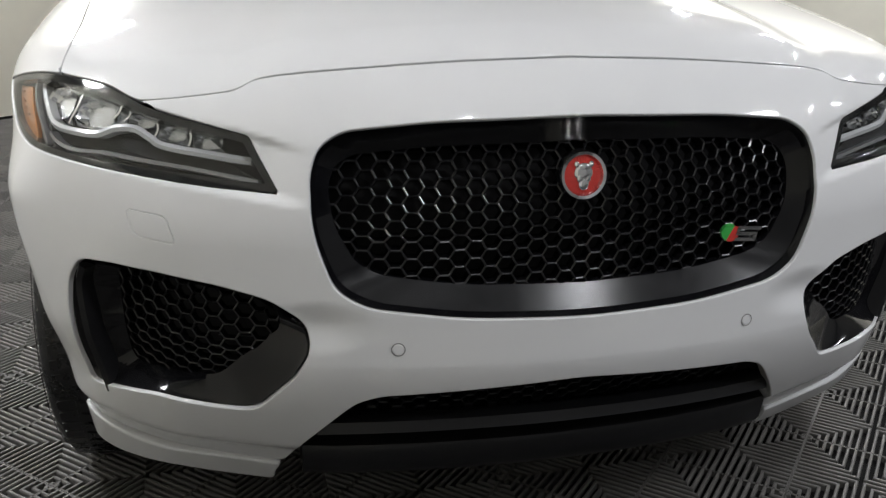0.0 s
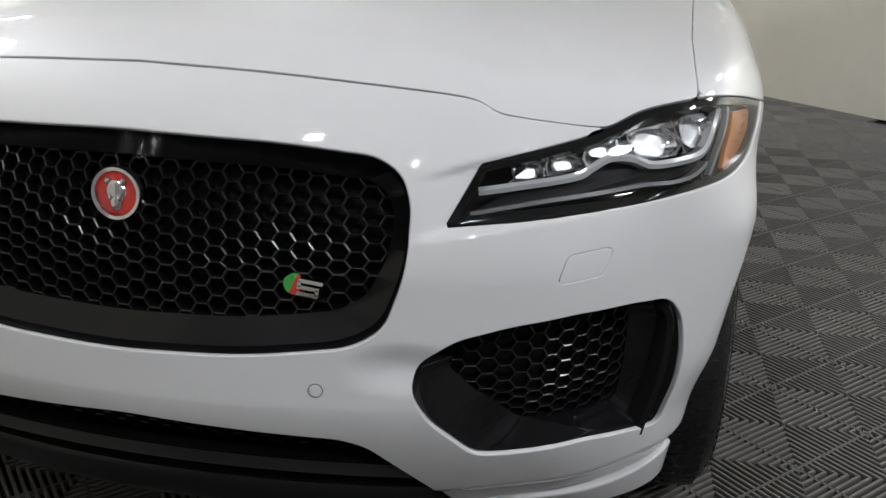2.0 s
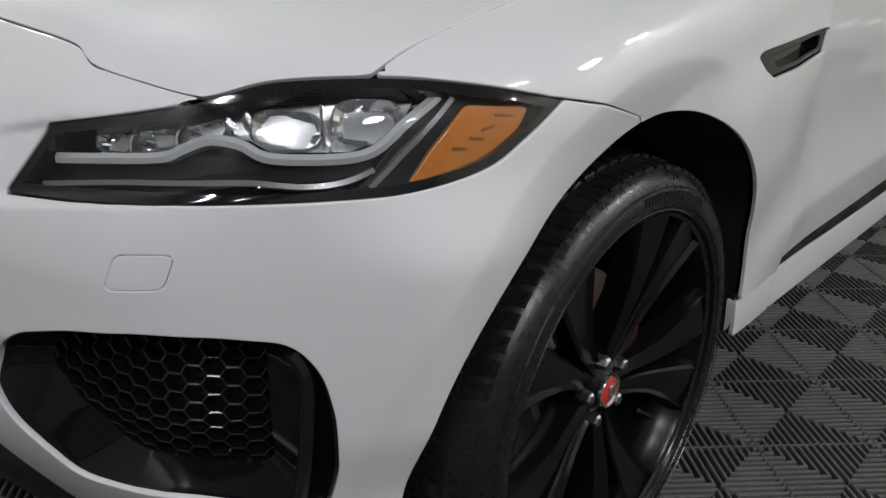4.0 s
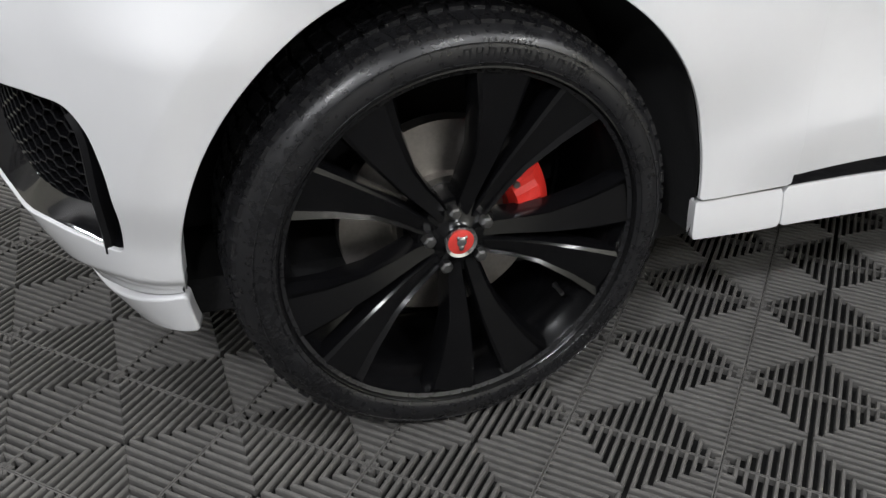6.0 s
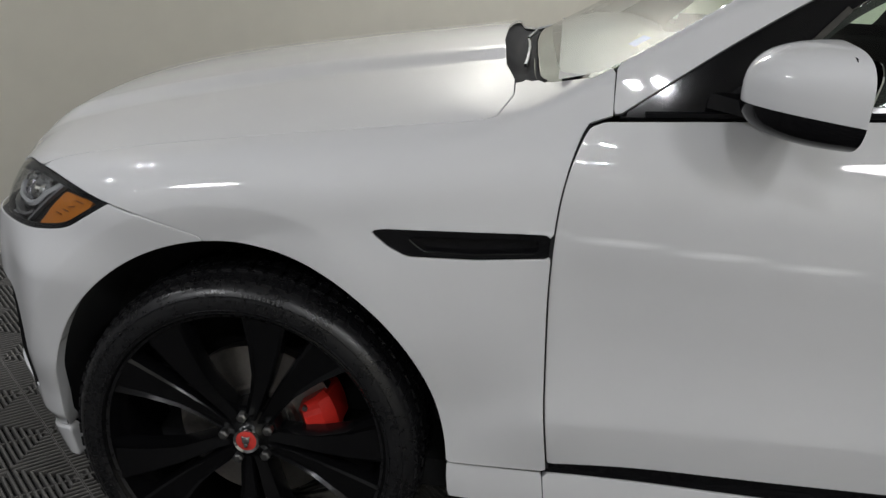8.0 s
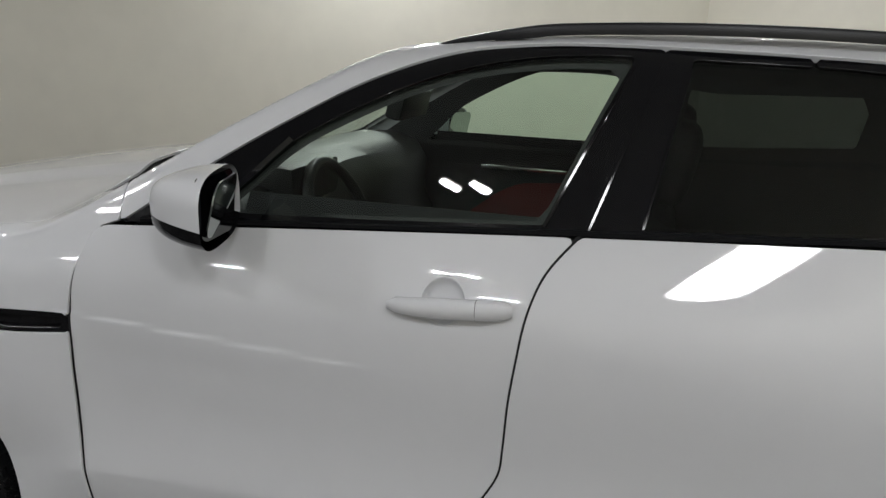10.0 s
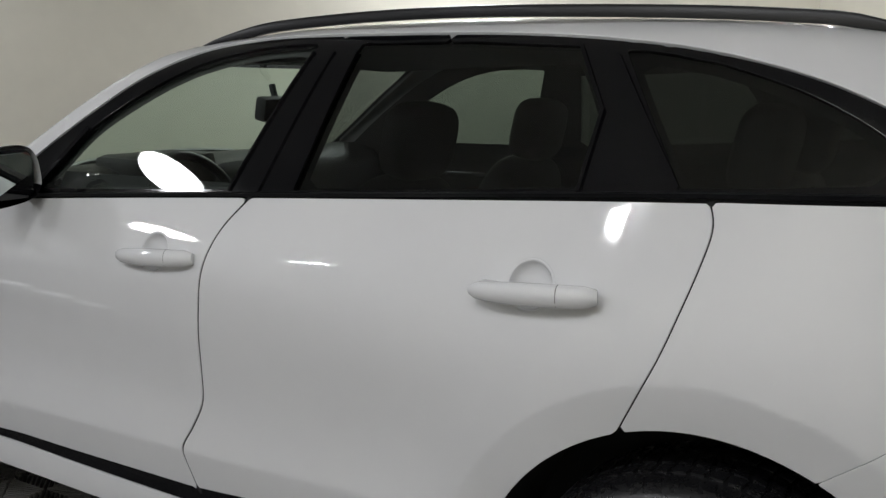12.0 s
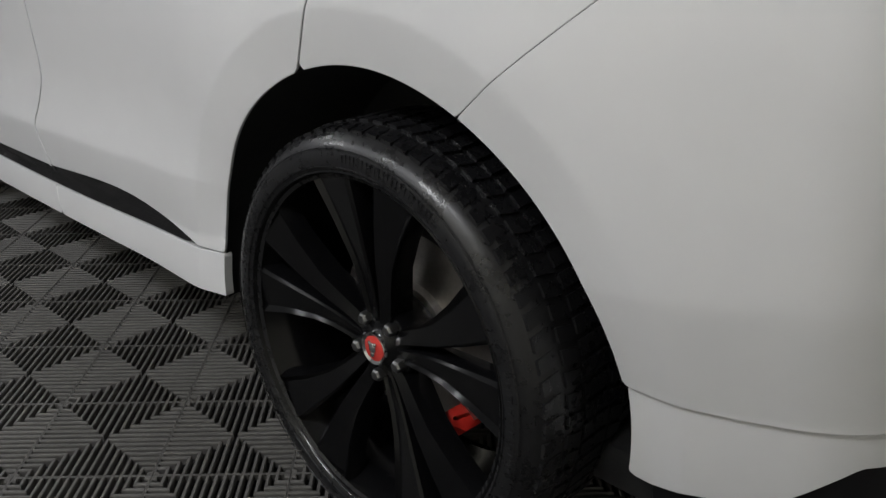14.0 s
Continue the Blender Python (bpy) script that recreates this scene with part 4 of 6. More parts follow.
def build_brake(rear):
    b = new("brake")
    b.parent = car
    bm = bmesh.new()
    lathe(bm, [(0.07, 0.0), (0.09, 0.0), (0.095, 0.012), (0.105, 0.014), (0.187, 0.014), (0.187, 0.044), (0.10, 0.044)], 72)
    part("brake_disc", bm, STEEL, b, "bare steel brake disc")
    bm = bmesh.new()
    lathe(bm, [(0.0, -0.01), (0.068, -0.01), (0.078, 0.0), (0.078, 0.05)], 40)
    lathe(bm, [(0.0, 0.05), (0.14, 0.05), (0.14, 0.07), (0.0, 0.09)], 40)
    part("disc_hat", bm, PLASTIC, b)
    bm = bmesh.new()
    a0, a1 = (3, 35) if not rear else (-58, -40)
    r0, r1 = (0.115, 0.192) if not rear else (0.150, 0.196)
    ya, yb = (-0.028, 0.075)
    n = 9
    rows = []
    for k in range(n):
        a = radians(a0 + (a1 - a0) * k / (n - 1))
        e = 0.010 if k in (0, n - 1) else 0.0
        g = 0.006 if 2 < k < n - 3 else 0.0
        sec = [(r0 + e, ya + 0.012 + e), (r0 + 0.012 + e, ya + e - g), (r1 - 0.022 - e, ya + e - g), (r1 - e, ya + 0.020 + e), (r1 - e, yb), (r0 + e, yb)]
        rows.append([bm.verts.new((r * math.cos(a), y, r * math.sin(a))) for r, y in sec])
    for p, q in zip(rows, rows[1:]):
        for i in range(6):
            j = (i + 1) % 6
            bm.faces.new((p[i], p[j], q[j], q[i]))
    bm.faces.new(rows[0])
    bm.faces.new(rows[-1][::-1])
    cal = part("caliper", bm, RED, b, "red painted brake caliper", sharp=30)
    bm = bmesh.new()
    am = radians((a0 + a1) / 2)
    for k in range(5):
        m = Matrix.Rotation(-am, 4, "Y") @ Matrix.Translation(((r0 + r1) / 2, ya - 0.0005, -0.016 + 0.008 * k)) 
        box(bm, -0.005, 0.005, -0.001, 0.001, -0.0025, 0.0025, m)
    part("caliper_mark", bm, CHROME, cal, "small silver marks", smooth=False)
    for a in (a0 + 4, a1 - 4):
        bm = bmesh.new()
        ar = radians(a)
        lathe(bm, [(0, ya - 0.004), (0.006, ya - 0.004), (0.007, ya + 0.02)], 10, m=Matrix.Translation(((r0 + 0.022) * math.cos(ar), 0, (r0 + 0.022) * math.sin(ar))))
        part("caliper_bolt", bm, NUT, cal)
    b.matrix_local = pose(WB if rear else 0.0, -0.845, HUBZ)
    return b


wheel_f = build_wheel(-0.943, 102, False)
wheel_r = build_wheel(-0.950, 53.5, True)
copy_thing(wheel_f, pose(0, 0.943, 0.381, 0, 0, 180))
copy_thing(wheel_r, pose(WB, 0.950, 0.381, 0, 0, 180))
brake_f = build_brake(False)
brake_r = build_brake(True)
for cx, r in ((0.0, ARCH_F), (WB, ARCH_R)):
    bm = bmesh.new()
    rows = []
    for k in range(33):
        a = radians(-6 + 192 * k / 32)
        ex, ez = cx - 0.003 + 0.945 * (r + 0.002) * math.cos(a), HUBZ + (r + 0.002) * math.sin(a)
        ye = -float(side_w(np.array(ex), np.array(ez))) + 0.007
        rows.append([bm.verts.new((cx - 0.003 + 0.945 * q * math.cos(a), y, HUBZ + q * math.sin(a))) for q, y in ((r + 0.0025, ye), (r + 0.014, ye + 0.025), (r + 0.006, ye + 0.10), (r - 0.01, -0.65))])
    for p, q in zip(rows, rows[1:]):
        for i in range(3):
            bm.faces.new((p[i], p[i + 1], q[i + 1], q[i]))
    c = [p[-1] for p in rows]
    bm.faces.new(c)
    ob = part("arch_liner", bm, LINER, car, "black felt wheel arch liner")
    mirrored(ob, car)

# ---------------- nose details ----------------
def nose_pt(a, z, inset=0.0):
    """A place on the nose surface, some way inside it."""
    o = np.array([[FAN, 0.0, z]])
    d = np.array([[-math.cos(a / 0.95), -math.sin(a / 0.95), 0.0]])
    p = solve(F_low, o, d, 0.0, 1.6)
    return Vector((p - normals(F_low, p) * inset)[0])


def nose_n_at(a, z):
    p = solve(F_low, np.array([[FAN, 0.0, z]]), np.array([[-math.cos(a / 0.95), -math.sin(a / 0.95), 0.0]]), 0.0, 1.6)
    return Vector(normals(F_low, p)[0])


def nose_tube(bm, pts, inset, prof, per=5):
    line_ = spline(pts, per, closed=False)
    P = [nose_pt(a, z, inset) for a, z in line_]
    N = [nose_n_at(a, z) for a, z in line_]
    sweep(bm, P, prof, up=lambda i: N[i])


def nose_slab(bm, outl, inset, thick):
    """A plate following the nose inside an outline."""
    top = [bm.verts.new(nose_pt(a, z, inset)) for a, z in outl]
    low = [bm.verts.new(nose_pt(a, z, inset + thick)) for a, z in outl]
    c = np.mean(np.asarray(outl), 0)
    m = bm.verts.new(nose_pt(float(c[0]), float(c[1]), inset - thick * 0.15))
    n = len(top)
    for i in range(n):
        j = (i + 1) % n
        bm.faces.new((top[i], top[j], m))
        bm.faces.new((top[i], low[i], low[j], top[j]))


def honeycomb(name, outl, pitch, inset, mat, parent, label, sym=False, deep=0.016, wall=0.15):
    """A hexagon mesh laid on the nose, filling an outline in (round, height)."""
    o = np.asarray(outl)
    s = pitch
    hx, hz = 1.5 * s, math.sqrt(3) * s * 0.93
    cells = []
    i0, i1 = int(math.floor(o[:, 0].min() / hx)), int(math.ceil(o[:, 0].max() / hx))
    j0, j1 = int(math.floor(o[:, 1].min() / hz)), int(math.ceil(o[:, 1].max() / hz))
    for i in range(i0, i1 + 1):
        for j in range(j0, j1 + 1):
            cells.append((i * hx, (j + 0.5 * (i % 2)) * hz))
    c = np.array(cells)
    c = c[poly_sd(c[:, 0], c[:, 1], o) < s * 0.6]
    ang = np.radians(np.arange(6) * 60)
    hex_ = np.stack([np.cos(ang) * s, np.sin(ang) * s * 0.93], 1)
    rings = []
    for k, d in ((1.0, 0.0), (1 - wall, 0.0015), (1 - wall * 1.15, deep)):
        q = (c[:, None] + hex_[None] * k).reshape(-1, 2)
        P = solve(F_low, np.stack([np.full(len(q), FAN), np.zeros(len(q)), q[:, 1]], 1), np.stack([-np.cos(q[:, 0] / 0.95), -np.sin(q[:, 0] / 0.95), np.zeros(len(q))], 1), 0.0, 1.6)
        rings.append((P - normals(F_low, P) * (inset + d)).reshape(-1, 6, 3))
    v = np.concatenate([r.reshape(-1, 3) for r in rings])
    n, f = len(c), []
    for k in range(n):
        for i in range(6):
            j = (i + 1) % 6
            for a in (0, 1):
                f.append((a * 6 * n + 6 * k + i, a * 6 * n + 6 * k + j, (a + 1) * 6 * n + 6 * k + j, (a + 1) * 6 * n + 6 * k + i))
    me = bpy.data.meshes.new(name)
    me.from_pydata(v.tolist(), [], f)
    me.update()
    return link_mesh(name, me, mat, parent, label, smooth=False)


MESHBLACK = material("gloss_mesh_black", (0.006, 0.006, 0.007), 0.20, vary=0.2, vscale=20, spec=0.4)

# main grille
g_in = [(0.0, 0.873)] + [(0.26, 0.866), (0.385, 0.852), (0.415, 0.833), (0.423, 0.80), (0.410, 0.735), (0.378, 0.664), (0.335, 0.640), (0.20, 0.622)] + [(0.0, 0.616)]
g_in += [(-a, b) for a, b in g_in[1:-1][::-1]]
GRILLE_IN = nose_outline(rounded(g_in, 0.04))


def funnel(name, outer, inner, insets, mat, parent, label):
    """A rim leading from an outline on the nose down to a smaller one further in."""
    c = np.asarray(inner).mean(0)

    def at_angles(poly, th):
        p = np.asarray(poly) - c
        q = np.roll(p, -1, 0)
        out = []
        for t in th:
            d = np.array([math.cos(t), math.sin(t)])
            best = 0.0
            for s, e in zip(p, q):
                den = d[0] * (e - s)[1] - d[1] * (e - s)[0]
                if abs(den) < 1e-12:
                    continue
                k = (s[0] * (e - s)[1] - s[1] * (e - s)[0]) / den
                w = (s[0] * d[1] - s[1] * d[0]) / den
                if -1e-6 <= w <= 1 + 1e-6 and k > best:
                    best = k
            out.append(c + best * d)
        return np.array(out)

    ang = np.arctan2(*(np.asarray(outer) - c).T[::-1])
    ang = np.unwrap(ang)
    th = np.interp(np.linspace(0, len(ang), 180, endpoint=False), np.arange(len(ang) + 1), np.append(ang, ang[0] + math.copysign(2 * math.pi, ang[-1] - ang[0])))
    A, B = at_angles(outer, th), at_angles(inner, th)
    bm = bmesh.new()
    rows = []
    for f, ins in insets:
        q = A * (1 - f) + B * f
        P = solve(F_low, np.stack([np.full(len(q), FAN), np.zeros(len(q)), q[:, 1]], 1), np.stack([-np.cos(q[:, 0] / 0.95), -np.sin(q[:, 0] / 0.95), np.zeros(len(q))], 1), 0.0, 1.6)
        P = P - normals(F_low, P) * ins
        rows.append([bm.verts.new(v) for v in P])
    for p, q in zip(rows, rows[1:]):
        for i in range(len(p)):
            j = (i + 1) % len(p)
            bm.faces.new((p[i], p[j], q[j], q[i]))
    return part(name, bm, mat, parent, label, sharp=30)


grille = funnel("grille_frame", GRILLE_A, GRILLE_IN, ((0.0, 0.03), (0.01, 0.008), (0.05, 0.0055), (0.12, 0.012), (0.16, 0.020), (1.0, 0.046), (1.04, 0.060)), FRAME, car, "black grille frame")
honeycomb("grille_mesh", GRILLE_IN, 0.0180, 0.046, MESHBLACK, grille, "gloss black honeycomb mesh", deep=0.024, wall=0.14)
shell("grille_backing", FR, poly_sd(FA, FZ, GRILLE_A) - 0.01, F_low, LINER, grille, "dark space behind the mesh", lip=0, push=-0.085)
# round badge
bm = bmesh.new()
lathe(bm, [(0.031, 0.004), (0.034, -0.002), (0.039, -0.003), (0.042, 0.002), (0.0425, 0.02)], 48)
E0 = Matrix.Translation((-0.765, 0, 0.798)) @ Matrix.Rotation(radians(8), 4, "Y") @ Matrix.Rotation(radians(-90), 4, "Z")
bmesh.ops.transform(bm, matrix=E0, verts=bm.verts)
badge = part("round_badge", bm, CHROME, grille, "chrome ring of the round badge")
bm = bmesh.new()
lathe(bm, [(0.0001, 0.001), (0.020, 0.002), (0.0315, 0.004)], 48)
for k in range(36):
    m = Matrix.Rotation(radians(10 * k), 4, "Y") @ Matrix.Translation((0.025, 0.0020, 0))
    box(bm, -0.005, 0.005, -0.0008, 0.001, -0.0007, 0.0007, m)
bmesh.ops.transform(bm, matrix=E0, verts=bm.verts)
part("badge_enamel", bm, REDENAMEL, badge, "red enamel field", smooth=False)
bm = bmesh.new()
for sx, sz, rx, rz in ((0, 0.004, 0.0165, 0.015), (0, -0.013, 0.0095, 0.012), (-0.0125, 0.018, 0.005, 0.006), (0.0125, 0.018, 0.005, 0.006), (0, 0.013, 0.013, 0.008), (-0.007, -0.004, 0.006, 0.009), (0.007, -0.004, 0.006, 0.009)):
    ball(bm, (sx, 0.0, sz), (rx, 0.006, rz), u=16, v=10)
bmesh.ops.transform(bm, matrix=E0, verts=bm.verts)
part("badge_relief", bm, CHROME, badge, "plain silver relief")
# small two-colour badge with a silver letter shape
E1 = Matrix.Translation((-0.775, -0.275, 0.686)) @ Matrix.Rotation(radians(-11), 4, "Z") @ Matrix.Rotation(radians(-90), 4, "Z") @ Matrix.Diagonal((0.86, 1, 0.86, 1))
for sgn, mat, nm in ((-1, GREEN, "green_half"), (1, REDENAMEL, "red_half")):
    pts = [(0.0175 * math.cos(radians(t)), 0.0175 * math.sin(radians(t))) for t in np.linspace(65, 245, 17)]
    if sgn > 0:
        pts = [(0.0175 * math.cos(radians(t)), 0.0175 * math.sin(radians(t))) for t in np.linspace(245, 425, 17)]
    bm = bmesh.new()
    prism(bm, pts, 0.01, E1)
    part(nm, bm, mat, grille, "enamel half of the small badge", smooth=False)
bm = bmesh.new()
for z0, x0, x1 in ((0.012, 0.012, 0.060), (0.000, 0.010, 0.052), (-0.012, 0.008, 0.050)):
    prism(bm, [(x0, z0 - 0.0035), (x1, z0 - 0.0035), (x1 + 0.003, z0 + 0.0035), (x0 + 0.003, z0 + 0.0035)], 0.009, E1 @ Matrix.Translation((0, -0.002, 0)))
prism(bm, [(0.011, 0.0), (0.018, 0.0), (0.021, 0.012), (0.014, 0.012)], 0.009, E1 @ Matrix.Translation((0, -0.002, 0)))
prism(bm, [(0.044, -0.012), (0.051, -0.012), (0.054, 0.0), (0.047, 0.0)], 0.009, E1 @ Matrix.Translation((0, -0.002, 0)))
part("badge_letter", bm, CHROME, grille, "chrome letter of the small badge", smooth=False)
# parking sensors
for s in (-1, 1):
    bm = bmesh.new()
    p, n = nose_pt(0.32 * s, 0.529), nose_n_at(0.32 * s, 0.529)
    m = Matrix.Translation(p) @ n.to_track_quat("-Y", "Z").to_matrix().to_4x4()
    lathe(bm, [(0.0001, -0.0012), (0.0085, -0.0010), (0.0100, 0.0015), (0.0100, 0.006)], 28, m=m)
    part("parking_sensor", bm, PAINT, bumper)
    bm = bmesh.new()
    lathe(bm, [(0.0102, -0.0006), (0.0118, -0.0006), (0.0118, 0.002)], 28, m=m)
    part("sensor_ring", bm, material("sensor_seal", (0.22, 0.22, 0.22), 0.6), bumper, "thin grey ring round the sensor")
# lower intake
INT_IN = nose_outline([(0.0, 0.448), (0.33, 0.428), (0.38, 0.40), (0.40, 0.352), (-0.40, 0.352), (-0.38, 0.40), (-0.33, 0.428)])
intake = shell("intake_backing", FR, poly_sd(FA, FZ, INTAKE_A) - 0.012, F_low, LINER, car, "dark space of the lower intake", lip=0, push=-0.11)
honeycomb("intake_mesh", INT_IN, 0.0158, 0.055, MESHBLACK, intake, "black honeycomb mesh")
for z0, nm, prof in ((0.352, "intake_bar", [(0.052, 0.0), (0.046, 0.006), (0.020, 0.002), (0.012, -0.016), (0.060, -0.022), (0.080, -0.004)]), (0.292, "splitter", [(0.075, 0.010), (0.030, 0.008), (0.012, 0.001), (0.008, -0.008), (0.016, -0.050), (0.030, -0.066), (0.10, -0.066)])):
    bm = bmesh.new()
    rows = []
    for y in np.linspace(-1, 1, 31):
        a = (0.47 if nm == "intake_bar" else 0.515) * y
        c = nose_pt(a, z0 + 0.012 * (1 - y * y))
        rows.append([bm.verts.new((c.x + dx, c.y, c.z + dz)) for dx, dz in prof])
    for p, q in zip(rows, rows[1:]):
        for i in range(len(prof)):
            j = (i + 1) % len(prof)
            bm.faces.new((p[i], p[j], q[j], q[i]))
    bm.faces.new(rows[0])
    bm.faces.new(rows[-1][::-1])
    part(nm, bm, SATIN, intake, "satin black blade across the intake", sharp=35)
bm = bmesh.new()
P = [nose_pt(a, 0.205, 0.075) for a in np.linspace(-0.50, 0.50, 23)]
sweep(bm, P, [(-0.02, -0.06), (0.03, -0.06), (0.03, 0.0), (-0.005, 0.012)], up=lambda i: Vector((-1, 0, 0)))
part("chin_spoiler", bm, SATIN, intake, "black chin spoiler")

# side air inlets
FOG_IN = rounded(np.array([(0.500, 0.560), (0.560, 0.604), (0.785, 0.634), (0.808, 0.615), (0.812, 0.430), (0.625, 0.428)]), 0.02)
fog_sd = poly_sd(FA, FZ, FOG)
inlet = funnel("air_inlet", FOG, FOG_IN, ((0.0, 0.03), (0.01, 0.010), (0.06, 0.007), (0.16, 0.016), (1.0, 0.050), (1.04, 0.065)), GLOSS, car, "gloss black side air inlet")
inlet_r = mirrored(inlet, car)
ob = honeycomb("inlet_mesh", FOG_IN, 0.0165, 0.050, MESHBLACK, inlet, "black honeycomb mesh", deep=0.016, wall=0.13)
mirrored(ob, inlet_r)
ob = shell("inlet_backing", FR, fog_sd - 0.012, F_low, LINER, inlet, "dark space behind the mesh", lip=0, push=-0.10)
mirrored(ob, inlet_r)
bm = bmesh.new()
P = [nose_pt(a, z, 0.016) for a, z in spline([(0.836, 0.630), (0.850, 0.595), (0.850, 0.52), (0.846, 0.450), (0.838, 0.384)], 5, closed=False)]
N = [nose_n_at(0.81, 0.5)] * 60
sweep(bm, P, [(-0.010, -0.05), (0.010, -0.05), (0.008, 0.012), (0.0, 0.018), (-0.008, 0.012)], up=lambda i: N[i])
ob = part("inlet_fin", bm, SATIN, inlet, "black upright fin")
mirrored(ob, inlet_r)

# headlamps
HG = fan_grid(F_low, 0.42, 1.22, 0.75, 0.98, 0.0045)
HGA, HGZ = fan_a(HG[..., 0], HG[..., 1]), HG[..., 2]
head_sd = poly_sd(HGA, HGZ, HEAD)
DRL = [(1.000, 0.926), (0.958, 0.893), (0.932, 0.869), (0.905, 0.859), (0.850, 0.857), (0.812, 0.859), (0.785, 0.871), (0.752, 0.873), (0.722, 0.860), (0.695, 0.848), (0.60, 0.834), (0.560, 0.829)]
LAMPBLACK = material("lamp_black", (0.008, 0.008, 0.009), 0.5, spec=0.15, vary=0.15, vscale=30)
headlamp = shell("headlamp", HG, head_sd - 0.012, F_low, LAMPBLACK, car, "clear headlamp with black housing", lip=0, push=-0.075)
headlamp_r = mirrored(headlamp, car)


def lamp_part(name, bm, mat, label="", smooth=True, sharp=40):
    mirrored(part(name, bm, mat, headlamp, label, smooth, sharp), headlamp_r)


lens = shell("lens", HG, head_sd + 0.002, F_low, LENS, headlamp, "clear lens", lip=0, push=-0.002)
lens.visible_shadow = False
mirrored(lens, headlamp_r).visible_shadow = False
mirrored(shell("lens_border", HG, np.maximum(head_sd + 0.001, -head_sd - 0.010), F_low, GLOSS, headlamp, "black lens border", lip=0.025, push=-0.003, r=0.0008), headlamp_r)
bm = bmesh.new()
nose_tube(bm, DRL, 0.022, [(-0.0062, -0.012), (0.0062, -0.012), (0.0062, 0.002), (0.0, 0.005), (-0.0062, 0.002)])
lamp_part("light_guide", bm, material("light_guide_silver", (0.58, 0.59, 0.60), 0.2, 0.25, vary=0.03, vscale=30, coat=1.0), "pale J-shaped light guide")
bm = bmesh.new()
nose_tube(bm, [(0.545, 0.797), (0.66, 0.816), (0.78, 0.829), (0.88, 0.833), (0.925, 0.845)], 0.020, [(-0.004, -0.012), (0.004, -0.012), (0.003, 0.003), (-0.003, 0.003)])
lamp_part("lower_strip", bm, DULL, "grey strip along the bottom")
bm = bmesh.new()
nose_slab(bm, [(0.548, 0.799), (0.60, 0.826), (0.69, 0.842), (0.73, 0.856), (0.77, 0.858), (0.80, 0.852), (0.90, 0.852), (0.93, 0.858), (0.915, 0.838), (0.78, 0.826), (0.66, 0.813)], 0.030, 0.03)
lamp_part("lower_shade", bm, LAMPBLACK, "smoked lower lens")


def reflector(a0, z0, ra, rz, inset, deep):
    """A bright squarish bowl with facets and a small bulb."""
    bm = bmesh.new()
    n = nose_n_at(a0, z0)
    c = nose_pt(a0, z0, inset)
    m = Matrix.Translation(c) @ n.to_track_quat("-Y", "Z").to_matrix().to_4x4() @ Matrix.Diagonal((ra, 1, rz, 1))
    segs = 24
    prof = [(1.06, -0.003), (1.0, 0.0), (0.90, deep * 0.2), (0.72, deep * 0.5), (0.45, deep * 0.8), (0.18, deep), (0.001, deep)]
    rings = []
    for k in range(segs):
        a = 2 * math.pi * (k + 0.5) / segs
        sq = (abs(math.cos(a)) ** 3.2 + abs(math.sin(a)) ** 3.2) ** (-1 / 3.2)
        ring = []
        for i, (r, y) in enumerate(prof):
            f = sq if r > 0.3 else 1.0
            g = 0.80 if (k // 3 + i) % 2 and 0.1 < r < 0.95 else 1.0
            ring.append(bm.verts.new((r * math.cos(a) * f * g, y, r * math.sin(a) * f * g)))
        rings.append(ring)
    for k in range(segs):
        p, q = rings[k], rings[(k + 1) % segs]
        for i in range(len(prof) - 1):
            bm.faces.new((p[i], p[i + 1], q[i + 1], q[i]))
    bmesh.ops.transform(bm, matrix=m, verts=bm.verts)
    lamp_part("reflector", bm, SILVER, "bright reflector bowl", sharp=12)


bm = bmesh.new()
nose_slab(bm, [(0.605, 0.842), (0.70, 0.857), (0.752, 0.880), (0.79, 0.880), (0.815, 0.866), (0.90, 0.866), (0.935, 0.876), (0.965, 0.905), (0.975, 0.928), (0.93, 0.934), (0.86, 0.930), (0.79, 0.914), (0.72, 0.898), (0.655, 0.880)], 0.037, 0.02)
lamp_part("reflector_housing", bm, material("lamp_silver_grey", (0.62, 0.63, 0.64), 0.26, 0.95, vary=0.1, vscale=30), "silver grey bezel round the reflectors")
reflector(0.832, 0.892, 0.038, 0.021, 0.030, 0.045)
reflector(0.920, 0.900, 0.038, 0.025, 0.028, 0.045)
for a0, z0 in ((0.633, 0.857), (0.690, 0.869), (0.747, 0.887)):
    reflector(a0, z0, 0.023, 0.0115, 0.028, 0.026)
for a0, z0, a1, z1 in ((0.880, 0.868, 0.872, 0.922), (0.795, 0.885, 0.790, 0.908), (0.660, 0.850, 0.668, 0.880), (0.716, 0.862, 0.722, 0.888), (0.775, 0.884, 0.770, 0.900)):
    bm = bmesh.new()
    nose_tube(bm, [(a0, z0), ((a0 + a1) / 2 - 0.004, (z0 + z1) / 2), (a1, z1)], 0.024, [(-0.0018, -0.03), (0.0018, -0.03), (0.0015, 0.003), (-0.0015, 0.003)], 4)
    lamp_part("divider", bm, SILVER, "bright divider")
AMB = rounded(np.array([(1.027, 0.911), (1.106, 0.902), (1.090, 0.876), (1.046, 0.842), (0.957, 0.824)]), 0.006)
ob = shell("side_reflector", HG, poly_sd(HGA, HGZ, AMB), F_low, AMBER, headlamp, "amber side reflector", lip=0.01, push=-0.014)
mirrored(ob, headlamp_r)
